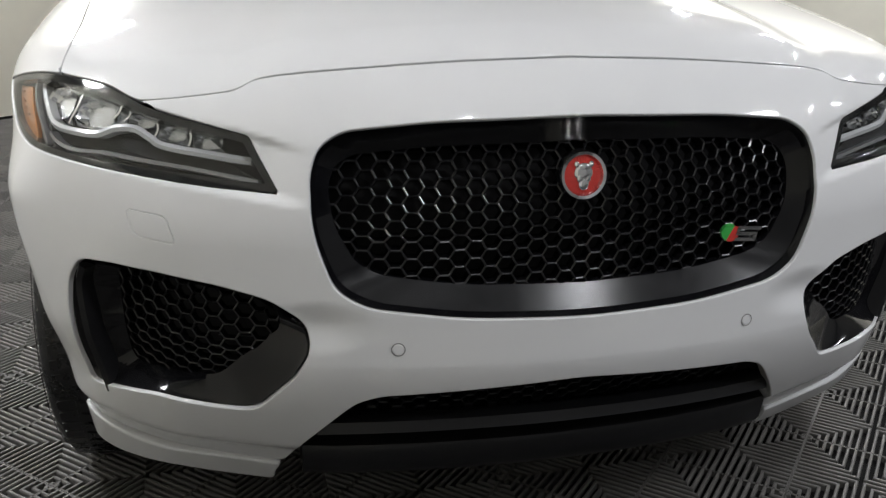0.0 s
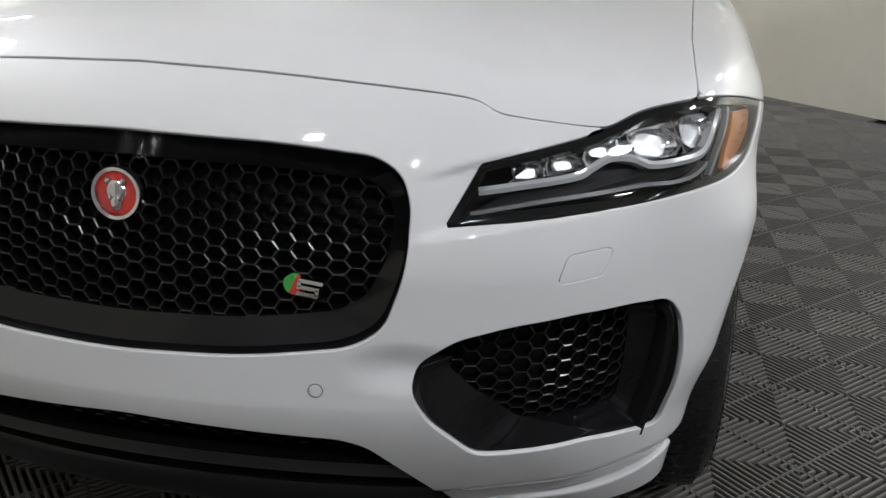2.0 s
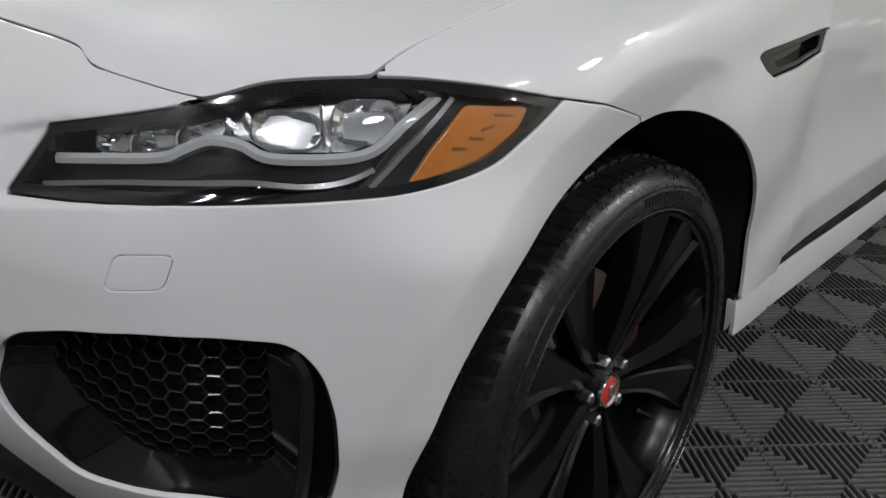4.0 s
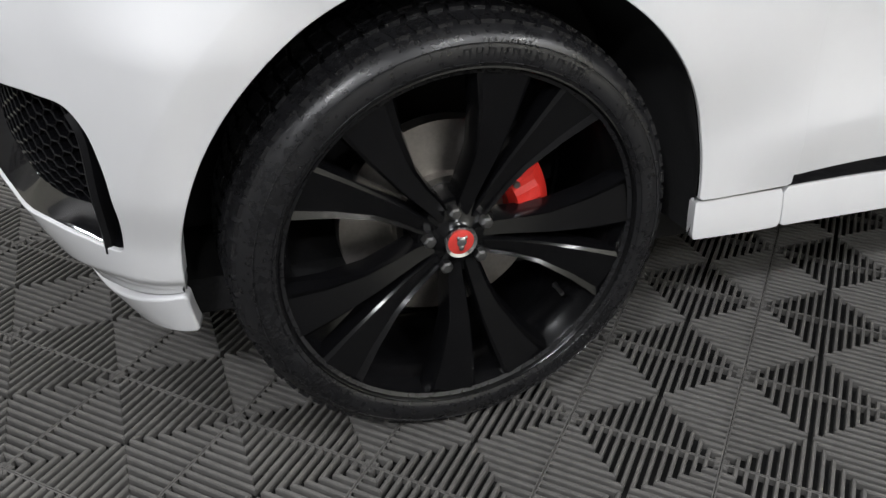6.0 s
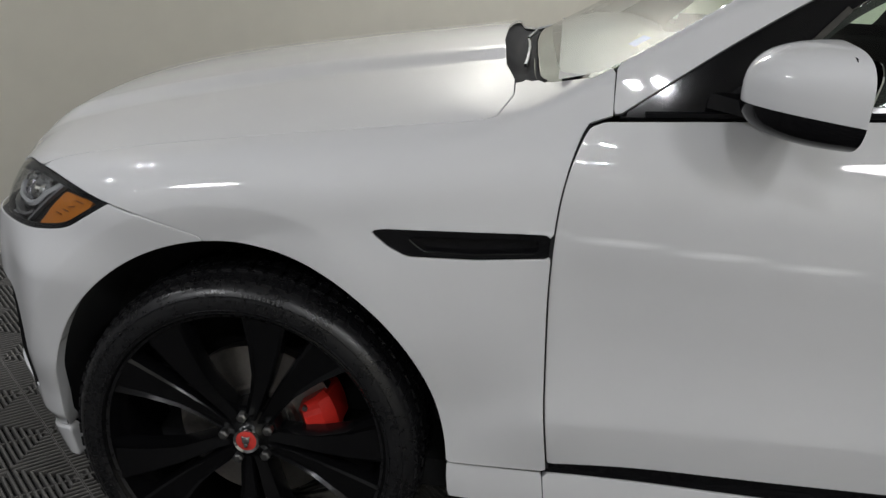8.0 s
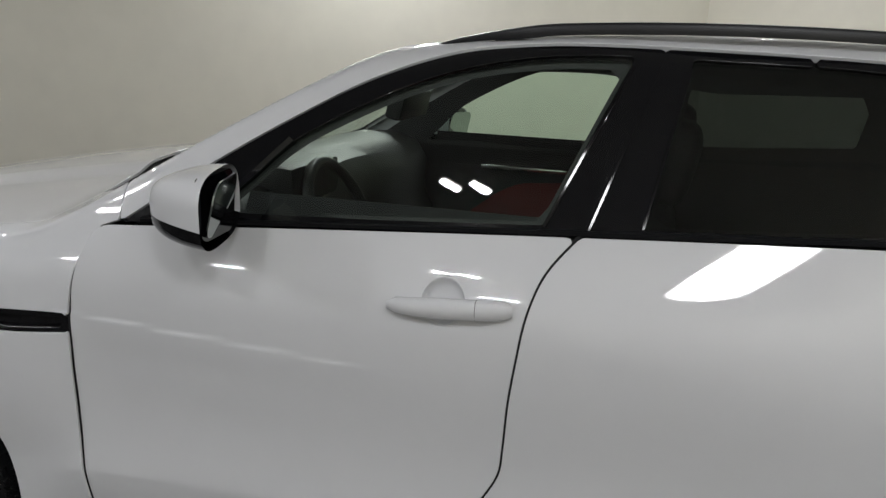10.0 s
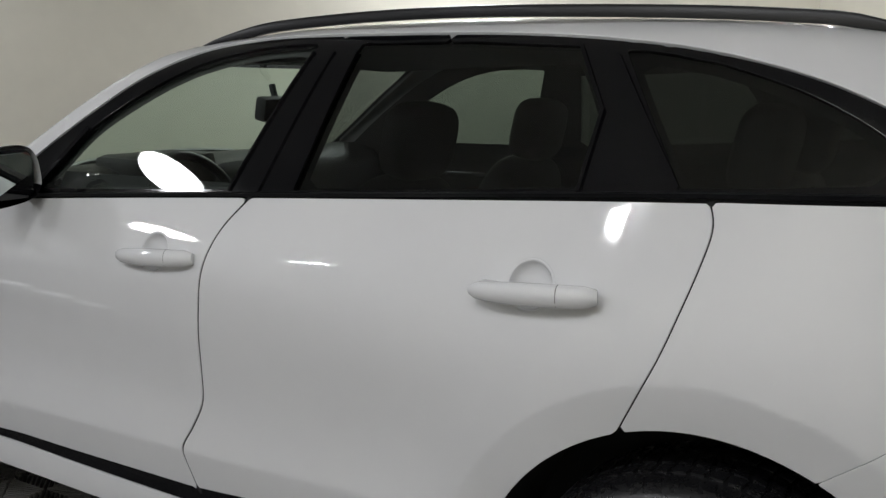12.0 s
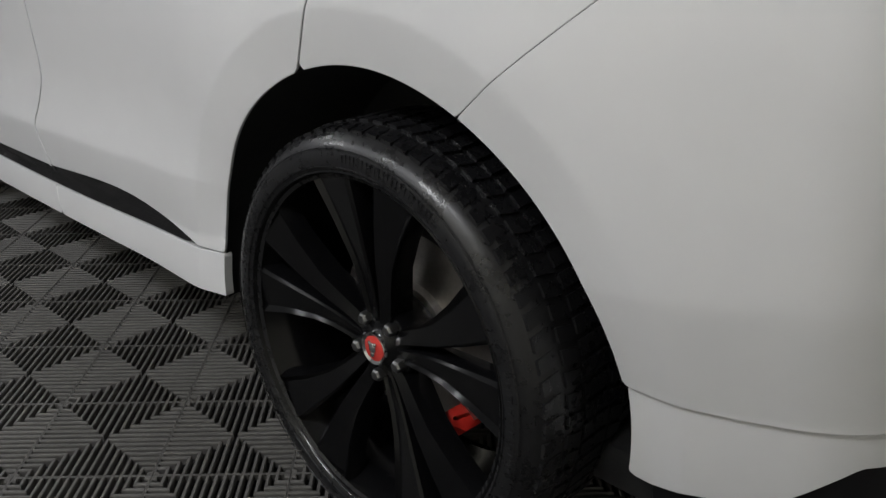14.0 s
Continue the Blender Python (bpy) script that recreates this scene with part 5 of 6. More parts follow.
ob = shell("side_shade", HG, poly_sd(HGA, HGZ, np.array([(1.00, 0.932), (1.16, 0.915), (1.16, 0.88), (1.05, 0.815), (0.90, 0.815)])), F_low, SATIN, headlamp, "black surround of the amber reflector", lip=0.02, push=-0.022)
mirrored(ob, headlamp_r)
bm = bmesh.new()
nose_tube(bm, [(1.014, 0.920), (0.968, 0.872), (0.920, 0.826)], 0.016, [(-0.004, -0.01), (0.004, -0.01), (0.003, 0.003), (-0.003, 0.003)])
lamp_part("outer_strip", bm, DULL, "grey strip beside the amber reflector")

bm = bmesh.new()
for a0, z0, a1, z1 in ((1.062, 0.897, 1.082, 0.894), (1.045, 0.880, 1.060, 0.884), (1.030, 0.872, 1.046, 0.870), (1.010, 0.862, 1.026, 0.860)):
    nose_tube(bm, [(a0, z0), ((a0 + a1) / 2, (z0 + z1) / 2), (a1, z1)], 0.0125, [(-0.0012, -0.001), (0.0012, -0.001), (0.0012, 0.001), (-0.0012, 0.001)], 2)
lamp_part("reflector_mark", bm, material("dark_amber_mark", (0.22, 0.07, 0.015), 0.4), "small dark marks in the amber reflector", smooth=False)

# stickers in the windscreen
bm = bmesh.new()
ring = []
for y, z in ((-0.745, 1.258), (-0.700, 1.258), (-0.690, 1.276), (-0.735, 1.276)):
    p = solve(F_up, np.array([[2.0, y, z]]), np.array([[-1.0, 0, 0]]), 0.0, 1.9)
    ring.append(bm.verts.new((p - normals(F_up, p) * 0.006)[0]))
bm.faces.new(ring)
part("windscreen_label", bm, material("blue_print", (0.01, 0.07, 0.42), 0.5, vary=0.1, vscale=60), car, "small blue label at the foot of the windscreen", smooth=False)
for z0, z1, mat, nm, dz in ((1.408, 1.440, FIXTURE, "windscreen_sticker", -0.006), (1.414, 1.418, SATIN, "sticker_text", -0.0055), (1.426, 1.430, SATIN, "sticker_text", -0.0055)):
    bm = bmesh.new()
    y0, y1 = (-0.665, -0.620) if nm == "windscreen_sticker" else (-0.658, -0.628)
    ring = []
    for y, z in ((y0, z0), (y1, z0), (y1, z1), (y0, z1)):
        p = solve(F_up, np.array([[2.0, y, z]]), np.array([[-1.0, 0, 0]]), 0.0, 1.9)
        ring.append(bm.verts.new((p + normals(F_up, p) * dz)[0]))
    bm.faces.new(ring)
    if nm == "windscreen_sticker":
        sticker = part(nm, bm, mat, car, "white paper sticker on the windscreen", smooth=False)
    else:
        part(nm, bm, mat, sticker, "dark printed bar", smooth=False)

# ---------------- door handles ----------------
def handle(hx, hz, slope, door, door_r):
    # hollow for the fingers
    rings = []
    for f, dep in ((1.10, 0.0015), (1.04, -0.0004), (1.0, -0.0004), (0.965, 0.0014), (0.93, 0.006), (0.86, 0.013), (0.70, 0.019), (0.40, 0.0225), (0.0, 0.0235)):
        th = np.linspace(0, 2 * math.pi, 48, endpoint=False)
        X, Z = hx - 0.017 + CUP_A * f * np.cos(th), hz + 0.0065 + CUP_B * f * np.sin(th)
        P = solve(F_low, np.stack([X, np.full_like(X, -0.2), Z], -1), np.array([0.0, -1, 0]), 0.0, 1.2)
        rings.append(P - normals(F_low, P) * dep)
    bm = bmesh.new()
    rows = [[bm.verts.new(p) for p in r] for r in rings[:-1]]
    mid = bm.verts.new(rings[-1][0])
    for p, q in zip(rows, rows[1:]):
        for i in range(48):
            bm.faces.new((p[i], p[i - 1], q[i - 1], q[i]))
    for i in range(48):
        bm.faces.new((rows[-1][i], rows[-1][i - 1], mid))
    mirrored(part("handle_cup", bm, PAINT, door, sharp=60), door_r)
    # grip, blunt behind and tapered in front
    bm = bmesh.new()
    n = 25
    pts, sc = [], []
    for k in range(n):
        t = k / (n - 1) * 2 - 1
        pts.append((hx + 0.129 * t, -0.974 + 0.013 * abs(t) ** 3 + 0.006 * t, hz + slope * t))
        end = 0.30 if k in (0, n - 1) else 0.10 if k in (1, n - 2) else 0.0
        sc.append(1.16 - 0.36 * max(0.0, -t) ** 1.8 - 0.16 * max(0.0, t) ** 3 - end)
    prof = [(-0.019, -0.004), (-0.014, -0.013), (0.014, -0.013), (0.019, -0.004), (0.0185, 0.004), (0.0135, 0.0095), (0.003, 0.0120), (-0.004, 0.0120), (-0.0145, 0.0085), (-0.0185, 0.003)]
    sweep(bm, pts, prof, up=(0, -1, 0), scale=sc)
    h = part("handle", bm, PAINT, door, sharp=50)
    mirrored(h, door_r)
    # thin joint before the lock cover, and the feet of the grip
    bm = bmesh.new()
    xj, k = hx + 0.129 * 0.45, 1.13
    ring = [(xj, -0.974 + 0.013 * 0.45**3 + 0.006 * 0.45 - b * k, hz + slope * 0.45 + a * k) for a, b in prof]
    sweep(bm, ring, circle(0.0007, 6), up=(1, 0, 0), closed=True)
    part("handle_joint", bm, SATIN, h, "thin dark joint before the lock cover")
    for x0, x1 in ((-0.120, -0.082), (0.058, 0.118)):
        bm = bmesh.new()
        yy = float(side_w(np.array(hx + 0.2), np.array(hz)))
        box(bm, hx + x0, hx + x1, -0.968, -yy + 0.012, hz - 0.012 + slope * (x0 + x1) * 3.7, hz + 0.012 + slope * (x0 + x1) * 3.7, bev=0.004)
        part("handle_base", bm, PAINT, h)


handle(*HANDLES[0], 0.006, front_door, front_door_r)
handle(*HANDLES[1], 0.006, rear_door, rear_door_r)

# black seals deep in the joints round the doors
for run in (GAP_A, GAP_B, GAP_C):
    bm = bmesh.new()
    pts = []
    for x, z in line(run, 4):
        o_, d_ = np.array([[x, -0.2, z]]), np.array([[0.0, -1, 0]])
        y = float(solve(F_low, o_, d_, 0.0, 1.2)[0, 1])
        if x < 0.8:
            y = max(y, float(solve(F_scuttle, o_, d_, 0.0, 1.2)[0, 1]))
        pts.append((x, y + 0.0045, z))
    sweep(bm, pts, [(-0.005, -0.002), (0.005, -0.002), (0.005, 0.002), (-0.005, 0.002)], up=(0, -1, 0))
    mirrored(part("door_seal", bm, LINER, car, "black rubber door seal"), car)

# ---------------- door mirrors ----------------
def door_mirror(side):
    src = []
    for k, (mat, nm, lab) in enumerate(((PAINT, "mirror_cap", "white cap of the door mirror"), (GLOSS, "mirror_foot", "gloss black lower mirror shell"))):
        bm = bmesh.new()
        ball(bm, (0, 0, 0), (1, 1, 1), u=40, v=28)
        for v in bm.verts:
            c = v.co
            for ax, e in ((0, 0.86), (1, 0.62), (2, 0.66)):
                c[ax] = math.copysign(abs(c[ax]) ** e, c[ax])
        bmesh.ops.transform(bm, matrix=Matrix.Translation((1.066, -1.035, 1.224)) @ Matrix.Rotation(radians(-16), 4, "Z") @ Matrix.Rotation(radians(6), 4, "X") @ Matrix.Diagonal((0.168, 0.106, 0.084, 1) if k == 0 else (0.170, 0.107, 0.076, 1)), verts=bm.verts)
        bmesh.ops.bisect_plane(bm, geom=bm.verts[:] + bm.edges[:] + bm.faces[:], plane_co=(1.050, -1.035, 1.25), plane_no=(1, 0.13, 0), clear_outer=True)
        bmesh.ops.bisect_plane(bm, geom=bm.verts[:] + bm.edges[:] + bm.faces[:], plane_co=(0.95, -1.035, 1.203), plane_no=(-0.09, 0, -1) if k == 0 else (0.09, 0, 1), clear_outer=True)
        ob = part(nm, bm, mat, car, lab)
        src.append(ob)
    # rear frame and mirror pane
    bm = bmesh.new()
    M = Matrix.Translation((1.028, -1.035, 1.231)) @ Matrix.Rotation(radians(8), 4, "Z") @ Matrix.Rotation(radians(90), 4, "Z")
    ol_ = rounded([(-0.100, -0.058), (-0.103, 0.048), (-0.08, 0.074), (0.082, 0.077), (0.104, 0.043), (0.098, -0.060), (0.072, -0.076), (-0.072, -0.074)], 0.03)
    prism(bm, [(p[0] * 0.93, p[1] * 0.87) for p in ol_], -0.018, M)
    src.append(part("mirror_frame", bm, GLOSS, car, "gloss black mirror frame", smooth=False))
    bm = bmesh.new()
    prism(bm, [(p[0] * 0.86, p[1] * 0.79) for p in ol_], -0.003, M @ Matrix.Translation((0, -0.024, 0)) @ Matrix.Rotation(radians(6), 4, "Z") @ Matrix.Rotation(radians(12), 4, "X"))
    src.append(part("mirror_pane", bm, MIRROR, car, "mirror glass", smooth=False))
    bm = bmesh.new()
    sweep(bm, [(0.895, -0.862, 1.180), (0.93, -0.90, 1.178), (0.97, -0.94, 1.176), (1.00, -0.98, 1.174)], [(-0.035, -0.012), (0.035, -0.012), (0.03, 0.014), (-0.03, 0.014)])
    src.append(part("mirror_arm", bm, GLOSS, car, "gloss black mirror arm"))
    for ob in src:
        mirrored(ob, car)


door_mirror(1)
def up_y(x, z):
    """How far out the upper body lies at x and z, on the left side."""
    return float(solve(F_up, np.array([[x, -0.2, z]]), np.array([[0.0, -1, 0]]), 0.0, 1.2)[0, 1])


# sail panel ahead of the front side window
bm = bmesh.new()
sweep(bm, [(0.932, up_y(0.93, 1.18) - 0.002, 1.178), (1.02, up_y(1.02, 1.26) - 0.002, 1.262), (1.105, up_y(1.1, 1.35) - 0.002, 1.350)], [(-0.006, -0.004), (0.006, -0.004), (0.006, 0.004), (-0.006, 0.004)], up=(0, -1, 0))
ob = part("window_bar", bm, GLOSS, car, "gloss black bar at the front of the side window")
mirrored(ob, car)
bm = bmesh.new()
sweep(bm, [(2.530, up_y(2.53, 1.54) - 0.002, 1.542), (2.608, up_y(2.6, 1.415) - 0.002, 1.415), (2.592, up_y(2.59, 1.265) - 0.002, 1.262)], [(-0.004, -0.003), (0.004, -0.003), (0.004, 0.003), (-0.004, 0.003)], up=(0, -1, 0))
ob = part("window_divider", bm, GLOSS, car, "slim edge of the fixed rear window")
mirrored(ob, car)
for a, b in (((1.693, 1.214), (1.838, 1.545)), ((1.785, 1.214), (1.894, 1.545)), ((1.893, 1.226), (1.957, 1.545)), ((2.783, 1.278), (2.616, 1.520))):
    bm = bmesh.new()
    pts = []
    for k in range(6):
        x, z = a[0] + (b[0] - a[0]) * k / 5, a[1] + (b[1] - a[1]) * k / 5
        pts.append((x, up_y(x, z) + 0.001, z))
    sweep(bm, pts, [(-0.0025, -0.004), (0.0025, -0.004), (0.0025, 0.003), (-0.0025, 0.003)], up=(0, -1, 0))
    ob = part("pillar_edge", bm, GLOSS, car, "black edge strip of the pillar")
    mirrored(ob, car)
bm = bmesh.new()
pts = [(x, up_y(x, z + 0.006) - 0.001, z + 0.006) for x, z in spline(BELT[1:], 4, closed=False) if x > 0.745]
sweep(bm, pts, [(-0.005, -0.006), (0.005, -0.006), (0.005, 0.002), (-0.003, 0.004)], up=(0, -1, 0))
ob = part("belt_strip", bm, SATIN, car, "black strip along the foot of the windows")
mirrored(ob, car)

# ---------------- inside ----------------
def seat(x, y, z, w, name, label):
    s = new(name)
    s.parent = car
    tagged(s, label)
    for nm, c, r, tilt, mat in (("seat_base", (0, 0, 0.10), (0.27, w, 0.10), 4, REDLEATHER), ("seat_back", (0.30, 0, 0.42), (0.095, w * 0.94, 0.36), 17, LEATHER), ("seat_insert", (0.262, 0, 0.42), (0.075, w * 0.62, 0.31), 17, REDLEATHER), ("headrest", (0.435, 0, 0.86), (0.062, 0.135, 0.105), 12, LEATHER)):
        bm = bmesh.new()
        ball(bm, (0, 0, 0), (1, 1, 1), u=24, v=18)
        for v in bm.verts:
            for ax in range(3):
                v.co[ax] = math.copysign(abs(v.co[ax]) ** 0.55, v.co[ax])
        bmesh.ops.transform(bm, matrix=Matrix.Translation(c) @ Matrix.Rotation(radians(tilt), 4, "Y") @ Matrix.Diagonal((*r, 1)), verts=bm.verts)
        part(nm, bm, mat, s)
    for sy in (-0.05, 0.05):
        bm = bmesh.new()
        lathe(bm, [(0.006, -0.06), (0.006, 0.06)], 8, m=Matrix.Translation((0.415, sy, 0.76)) @ Matrix.Rotation(radians(90), 4, "X"))
        part("headrest_post", bm, CHROME, s)
    s.location = (x, y, z)


seat(1.50, -0.38, 0.455, 0.25, "front_seat", "black and red leather front seat")
seat(1.50, 0.38, 0.455, 0.25, "front_seat", "black and red leather front seat")
seat(2.40, -0.33, 0.455, 0.27, "rear_seat", "black and red leather rear seat")
seat(2.40, 0.33, 0.455, 0.27, "rear_seat", "black and red leather rear seat")
bm = bmesh.new()
rows = []
for y in np.linspace(-0.78, 0.78, 21):
    f = 0.02 * math.cos(y * 6)
    rows.append([bm.verts.new(p) for p in ((0.60, y, 1.185), (0.72, y, 1.214 + f * 0.2), (0.84, y, 1.218 + f * 0.4), (0.94, y, 1.188 + f * 0.5), (0.985, y, 1.120), (0.98, y, 1.00), (1.02, y, 0.92), (0.95, y, 0.70))])
for p, q in zip(rows, rows[1:]):
    for i in range(7):
        bm.faces.new((p[i], p[i + 1], q[i + 1], q[i]))
part("dashboard", bm, LEATHER, car, "black leather dashboard")
bm = bmesh.new()
box(bm, 0.78, 1.0, -0.56, -0.22, 1.13, 1.245, bev=0.03)
part("instrument_hood", bm, LEATHER, car)
bm = bmesh.new()
M = Matrix.Translation((1.08, -0.40, 1.075)) @ Matrix.Rotation(radians(-24), 4, "Y") @ Matrix.Rotation(radians(90), 4, "Z")
lathe(bm, [(0.182 + 0.016 * math.cos(t), 0.016 * math.sin(t)) for t in np.linspace(0, 2 * math.pi, 11)[:-1]], 48, m=M, close=True)
steering = part("steering_wheel", bm, LEATHER, car, "black leather steering wheel")
bm = bmesh.new()
ball(bm, (0, 0, 0), (0.075, 0.03, 0.06), m=None)
box(bm, -0.175, 0.175, -0.008, 0.012, -0.018, 0.018, bev=0.006)
box(bm, -0.02, 0.02, -0.008, 0.012, -0.175, 0.0, bev=0.006)
bmesh.ops.transform(bm, matrix=M, verts=bm.verts)
part("wheel_spokes", bm, SATIN, steering)
bm = bmesh.new()
box(bm, -0.030, 0.022, -0.150, 0.150, -0.042, 0.042, Matrix.Translation((1.14, 0.0, 1.385)) @ Matrix.Rotation(radians(12), 4, "Y"), bev=0.015)
rvm = part("inside_mirror", bm, PLASTIC, car, "black rear-view mirror")
bm = bmesh.new()
sweep(bm, [(1.10, 0, 1.39), (1.07, 0, 1.43), (1.06, 0, 1.47)], circle(0.012, 8))
part("mirror_stalk", bm, PLASTIC, rvm)
CARD = side_grid(F_low, 0.70, 2.90, 0.45, 1.19, 0.04)
CX, CZ = CARD[..., 0], CARD[..., 2]
ob = shell("door_card", CARD, arch(np.maximum(np.maximum(0.72 - CX, CX - 2.85), 0.47 - CZ), CARD, WB, 0.56), F_low, LEATHER, car, "black door trim", lip=0, push=-0.075)
ob2 = mirrored(ob, car)
ob = shell("door_card_insert", CARD, poly_sd(CX, CZ, rounded([(1.05, 0.80), (1.70, 0.83), (1.72, 1.10), (1.35, 1.06)], 0.05)), F_low, REDLEATHER, car, "red leather door insert", lip=0, push=-0.085)
mirrored(ob, car)
bm = bmesh.new()
box(bm, 1.20, 1.55, 0.82, 0.845, 1.085, 1.105, bev=0.008)
part("door_pull", bm, CHROME, car, "bright inner door pull")
ob = shell("headlining", RG, np.maximum(np.maximum(RY - edge - 0.03, 1.42 + 0.14 * RY**2 - RX), RX - 3.5), F_up, HEADLINER, car, "dark grey headlining", lip=0, push=-0.05)
TR = side_grid(F_up, 0.80, 3.60, 1.17, 1.60, 0.03)
TX, TZ = TR[..., 0], TR[..., 2]
tsd = poly_sd(TX, TZ, DLO) - 0.02
for w, *_ in PANES:
    tsd = np.maximum(tsd, -poly_sd(TX, TZ, w) - 0.012)
ob = shell("pillar_trim", TR, tsd, F_up, HEADLINER, car, "dark pillar trim", lip=0, push=-0.03)
mirrored(ob, car)
bm = bmesh.new()
box(bm, 3.15, 3.60, -0.62, 0.62, 0.95, 1.20, bev=0.03)
part("load_cover", bm, LEATHER, car, "black load cover")

# ---------------- the room, set at 45 degrees to the car ----------------
Q = math.sqrt(0.5)


def room_wall(name, a, b, h=CEIL, thick=0.15, paint=WALLPAINT, label="plain beige painted wall"):
    """A wall from a to b, thickened away from the room."""
    a, b = Vector((*a, 0)), Vector((*b, 0))
    d = (b - a).normalized()
    out = Vector((d.y, -d.x, 0))
    bm = bmesh.new()
    v = [bm.verts.new(p) for p in (a, b, b + out * thick, a + out * thick)]
    f = bm.faces.new(v)
    r = bmesh.ops.extrude_face_region(bm, geom=[f])
    bmesh.ops.translate(bm, vec=(0, 0, h), verts=[x for x in r["geom"] if isinstance(x, bmesh.types.BMVert)])
    ob = part(name, bm, paint, smooth=False)
    tagged(ob, label, "wall", kind="structure")
    bm = bmesh.new()
    o = -out * 0.012
    v = [bm.verts.new(p) for p in (a + o, b + o, b - o * 0.1, a - o * 0.1)]
    f = bm.faces.new(v)
    r = bmesh.ops.extrude_face_region(bm, geom=[f])
    bmesh.ops.translate(bm, vec=(0, 0, 0.10), verts=[x for x in r["geom"] if isinstance(x, bmesh.types.BMVert)])
    sb = part("baseboard", bm, BASEBOARD, smooth=False)
    tagged(sb, "dark brown baseboard along the wall", "baseboard", kind="structure")


def corner(s, d):
    """The place where x + y = s and x - y = d."""
    return ((s + d) / 2, (s - d) / 2)


D0, D1, S0, S1 = -2.95, 7.15, -8.4, 7.2
room_wall("wall_west", corner(-1.45, D0), corner(S1, D0))
# Unseen end of the west wall, darkened so the nose reflects less.
room_wall("wall_southwest", corner(S0, D0), corner(-1.45, D0), paint=MIDWALL, label="unseen wall, made grey to dim fill light and reflections")
room_wall("wall_north", corner(S1, D0), corner(S1, D1))
room_wall("wall_east", corner(S1, D1), corner(S0, D1))
# Also out of view, dark to keep the car's sides from brightening.
room_wall("wall_south", corner(S0, D1), corner(S0, D0), paint=DIMWALL, label="unseen wall, made grey to dim fill light and reflections")
bm = bmesh.new()
cs = [corner(S0 - 0.3, D0 - 0.3), corner(S1 + 0.3, D0 - 0.3), corner(S1 + 0.3, D1 + 0.3), corner(S0 - 0.3, D1 + 0.3)]
f = bm.faces.new([bm.verts.new((x, y, CEIL)) for x, y in cs])
r = bmesh.ops.extrude_face_region(bm, geom=[f])
bmesh.ops.translate(bm, vec=(0, 0, 0.12), verts=[x for x in r["geom"] if isinstance(x, bmesh.types.BMVert)])
tagged(part("ceiling", bm, CEILPAINT, smooth=False), "plain light grey painted ceiling", "ceiling", kind="structure")
# Slab under the ribs, coloured as the deep shade seen between them.
bm = bmesh.new()
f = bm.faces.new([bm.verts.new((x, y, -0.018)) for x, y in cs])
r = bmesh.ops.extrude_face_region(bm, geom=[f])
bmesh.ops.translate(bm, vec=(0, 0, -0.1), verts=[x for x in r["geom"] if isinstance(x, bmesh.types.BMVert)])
floor = tagged(part("floor", bm, GAPSHADE, smooth=False), "floor of grey ribbed plastic tiles in a diamond pattern", "floor", kind="structure")

# lamps
for lx, ly, watts in ROUND_LAMPS:
    t = thing("round_lamp", "round white high-bay lamp hanging from the ceiling, lit", "lamp", (lx, ly, CEIL), group="round ceiling lamps")
    bm = bmesh.new()
    lathe(bm, [(0.0, 0.0), (0.05, 0.0), (0.05, 0.10), (0.14, 0.13), (0.29, 0.20), (0.297, 0.258), (0.285, 0.258)], 40, m=Matrix.Rotation(radians(-90), 4, "X"))
    part("housing", bm, FIXTURE, t)
    bm = bmesh.new()
    lathe(bm, [(0.0, 0.250), (0.285, 0.250)], 40, m=Matrix.Rotation(radians(-90), 4, "X"))
    part("diffuser", bm, GLOW, t, "glowing white diffuser")
for lx, ly in TWIN_LAMPS:
    t = thing("twin_spot_lamp", "white ceiling lamp with two short bar heads, lit", "lamp", (lx, ly, CEIL), group="twin ceiling spot lamps")
    bm = bmesh.new()
    box(bm, -0.16, 0.16, -0.05, 0.05, -0.04, 0, bev=0.008)
    part("housing", bm, FIXTURE, t)
    for sx in (-0.09, 0.09):
        m = pose(sx, 0, 0, 0, 0, BAR_TURN)
        bm = bmesh.new()
        box(bm, -0.075, 0.075, -0.036, 0.036, -0.128, -0.03, m, bev=0.010)
        head = part("bar_head", bm, FIXTURE, t)
        bm = bmesh.new()
        box(bm, -0.065, 0.065, -0.0275, 0.0275, -0.134, -0.120, m, bev=0.003)
        part("diffuser", bm, GLOW, head, "glowing white diffuser")

# floor tiles: four fans of ribs a tile
TS = 0.2828
TA = radians(-43.8)


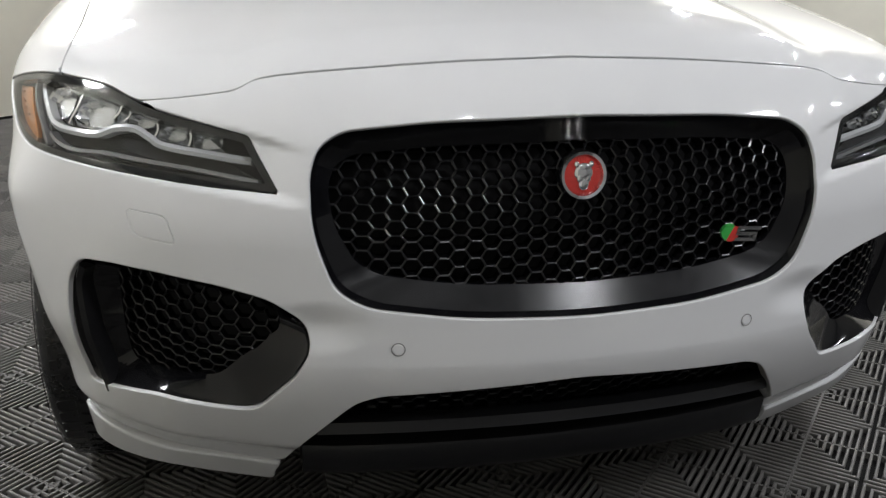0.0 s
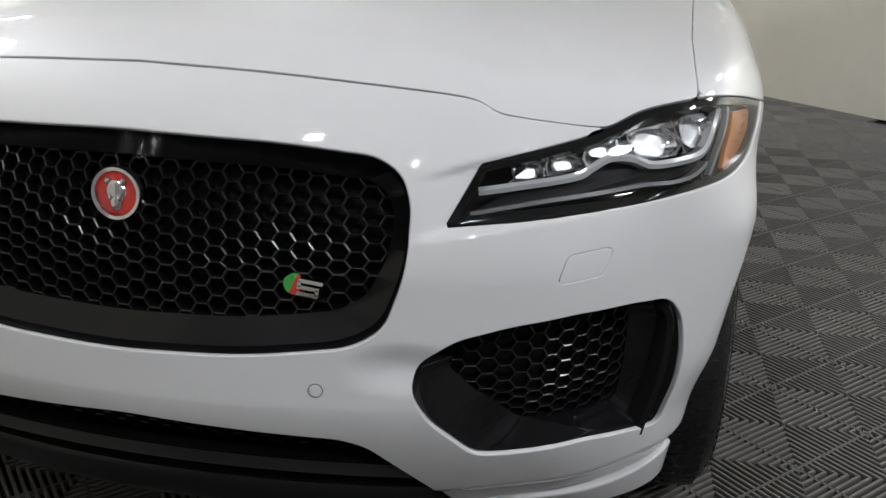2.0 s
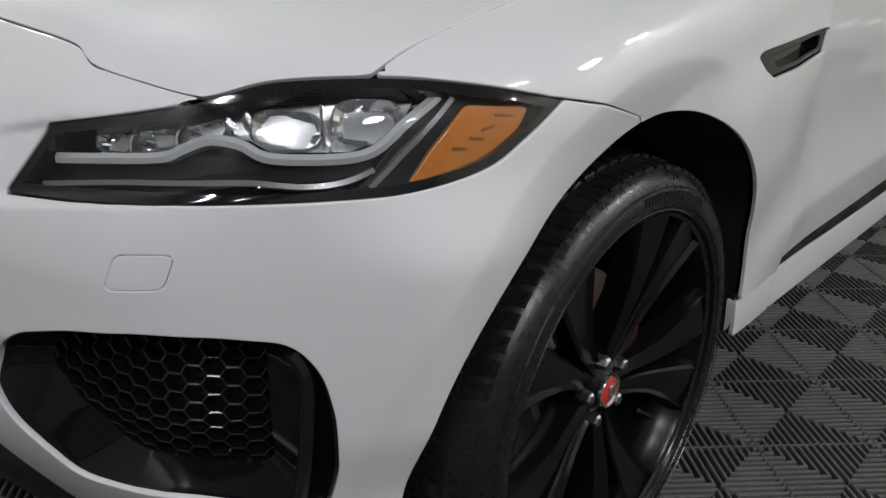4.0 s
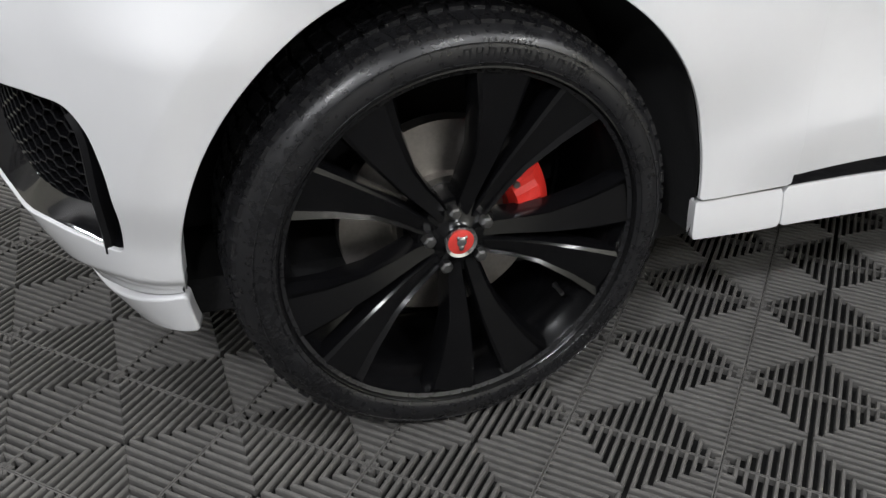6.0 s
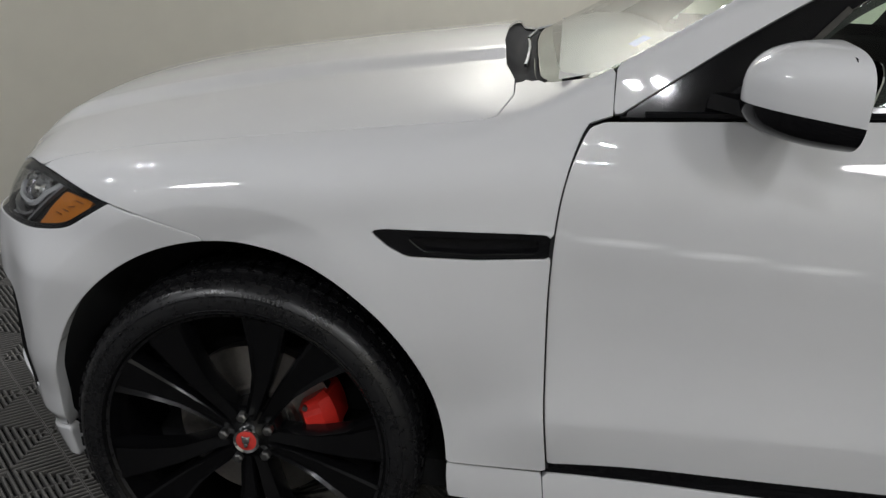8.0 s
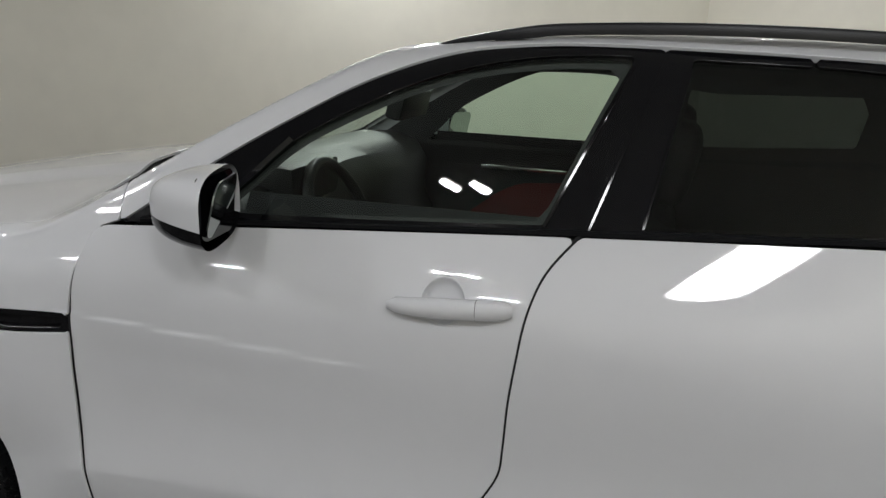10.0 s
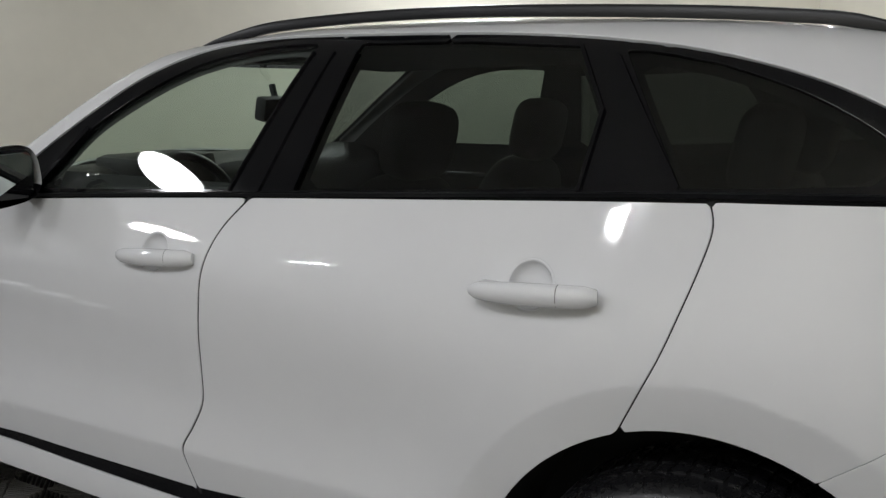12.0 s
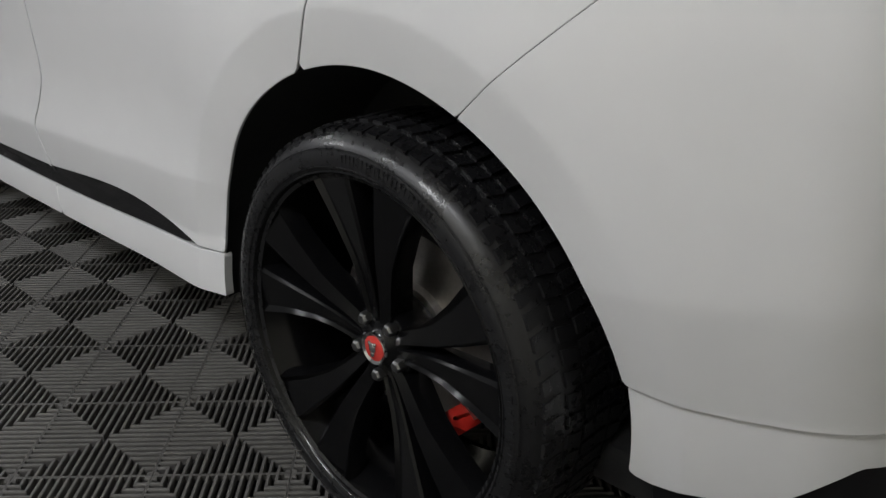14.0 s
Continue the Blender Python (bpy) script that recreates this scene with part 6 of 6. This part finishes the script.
def tile_mesh(name, places):
    vs, fs = [], []
    n = 16
    top, foot = TS / n * 0.28, TS / n * 0.46
    for ox, oy in places:
        for q in range(4):
            ca, sa = round(math.cos(q * math.pi / 2)), round(math.sin(q * math.pi / 2))

            def at(u, v, z):
                u, v = u - TS / 2, v - TS / 2
                return (ox + u * ca - v * sa, oy + u * sa + v * ca, z)
            for k in range(n):
                c = (k + 0.5) * TS / n
                i = len(vs)
                for wd, z in ((top, 0.0), (foot, -0.0028), (foot, -0.0165)):
                    for e in (-1, 1):
                        x = c + e * wd / 2
                        end = max(min(x, TS - x) - 0.0006, 0.004)
                        vs += [at(x, 0.0034, z), at(x, end, z)]
                # rows: near-left, far-left, near-right, far-right at each level
                fs += [(i, i + 2, i + 3, i + 1)]
                for b in (0, 4):
                    fs += [(i + b, i + b + 1, i + b + 5, i + b + 4), (i + b + 3, i + b + 2, i + b + 6, i + b + 7), (i + b + 2, i + b, i + b + 4, i + b + 6), (i + b + 1, i + b + 3, i + b + 7, i + b + 5)]
            # edge strip of the tile
            i = len(vs)
            vs += [at(0.0008, 0.0008, -0.001), at(TS - 0.0008, 0.0008, -0.001), at(TS - 0.0034, 0.0034, -0.001), at(0.0034, 0.0034, -0.001)]
            vs += [at(0.0008, 0.0008, -0.0165), at(TS - 0.0008, 0.0008, -0.0165)]
            fs += [(i, i + 1, i + 2, i + 3), (i, i + 4, i + 5, i + 1)]
    me = bpy.data.meshes.new(name)
    me.from_pydata(vs, [], fs)
    me.update()
    return me


one = tile_mesh("tile", [(TS / 2, TS / 2)])
spots = []
u, v = Vector((math.cos(TA), math.sin(TA))), Vector((-math.sin(TA), math.cos(TA)))
o = Vector((0.215, -0.993))
for i in range(-40, 41):
    for j in range(-40, 41):
        c = o + (i + 0.5) * TS * u + (j + 0.5) * TS * v
        if D0 + 0.2 < c.x - c.y < D1 - 0.2 and S0 + 0.2 < c.x + c.y < S1 - 0.2:
            spots.append((c, i, j))
near = [k for k in spots if -1.2 < k[0].x < 3.6 and -2.4 < k[0].y < -0.1]
near.sort(key=lambda k: abs(k[0].y + 1.0))
near = near[:300]
chosen = {(i, j) for _, i, j in near}
far = [((i + 0.5) * TS, (j + 0.5) * TS) for c, i, j in spots if (i, j) not in chosen and -3.0 < c.x < 7.0]
me = tile_mesh("far_tiles", far)
ob = link_mesh("far_tiles", me, TILE, floor, "further ribbed floor tiles", smooth=False)
ob.matrix_basis = pose(o.x, o.y, 0, 0, 0, math.degrees(TA))
tagged(ob, kind="stuff")
one.materials.append(TILE)
for c, i, j in near:
    t = new("tile", one)
    t.parent = floor
    t.matrix_basis = pose(o.x + i * TS * u.x + j * TS * v.x, o.y + i * TS * u.y + j * TS * v.y, 0, 0, 0, math.degrees(TA))
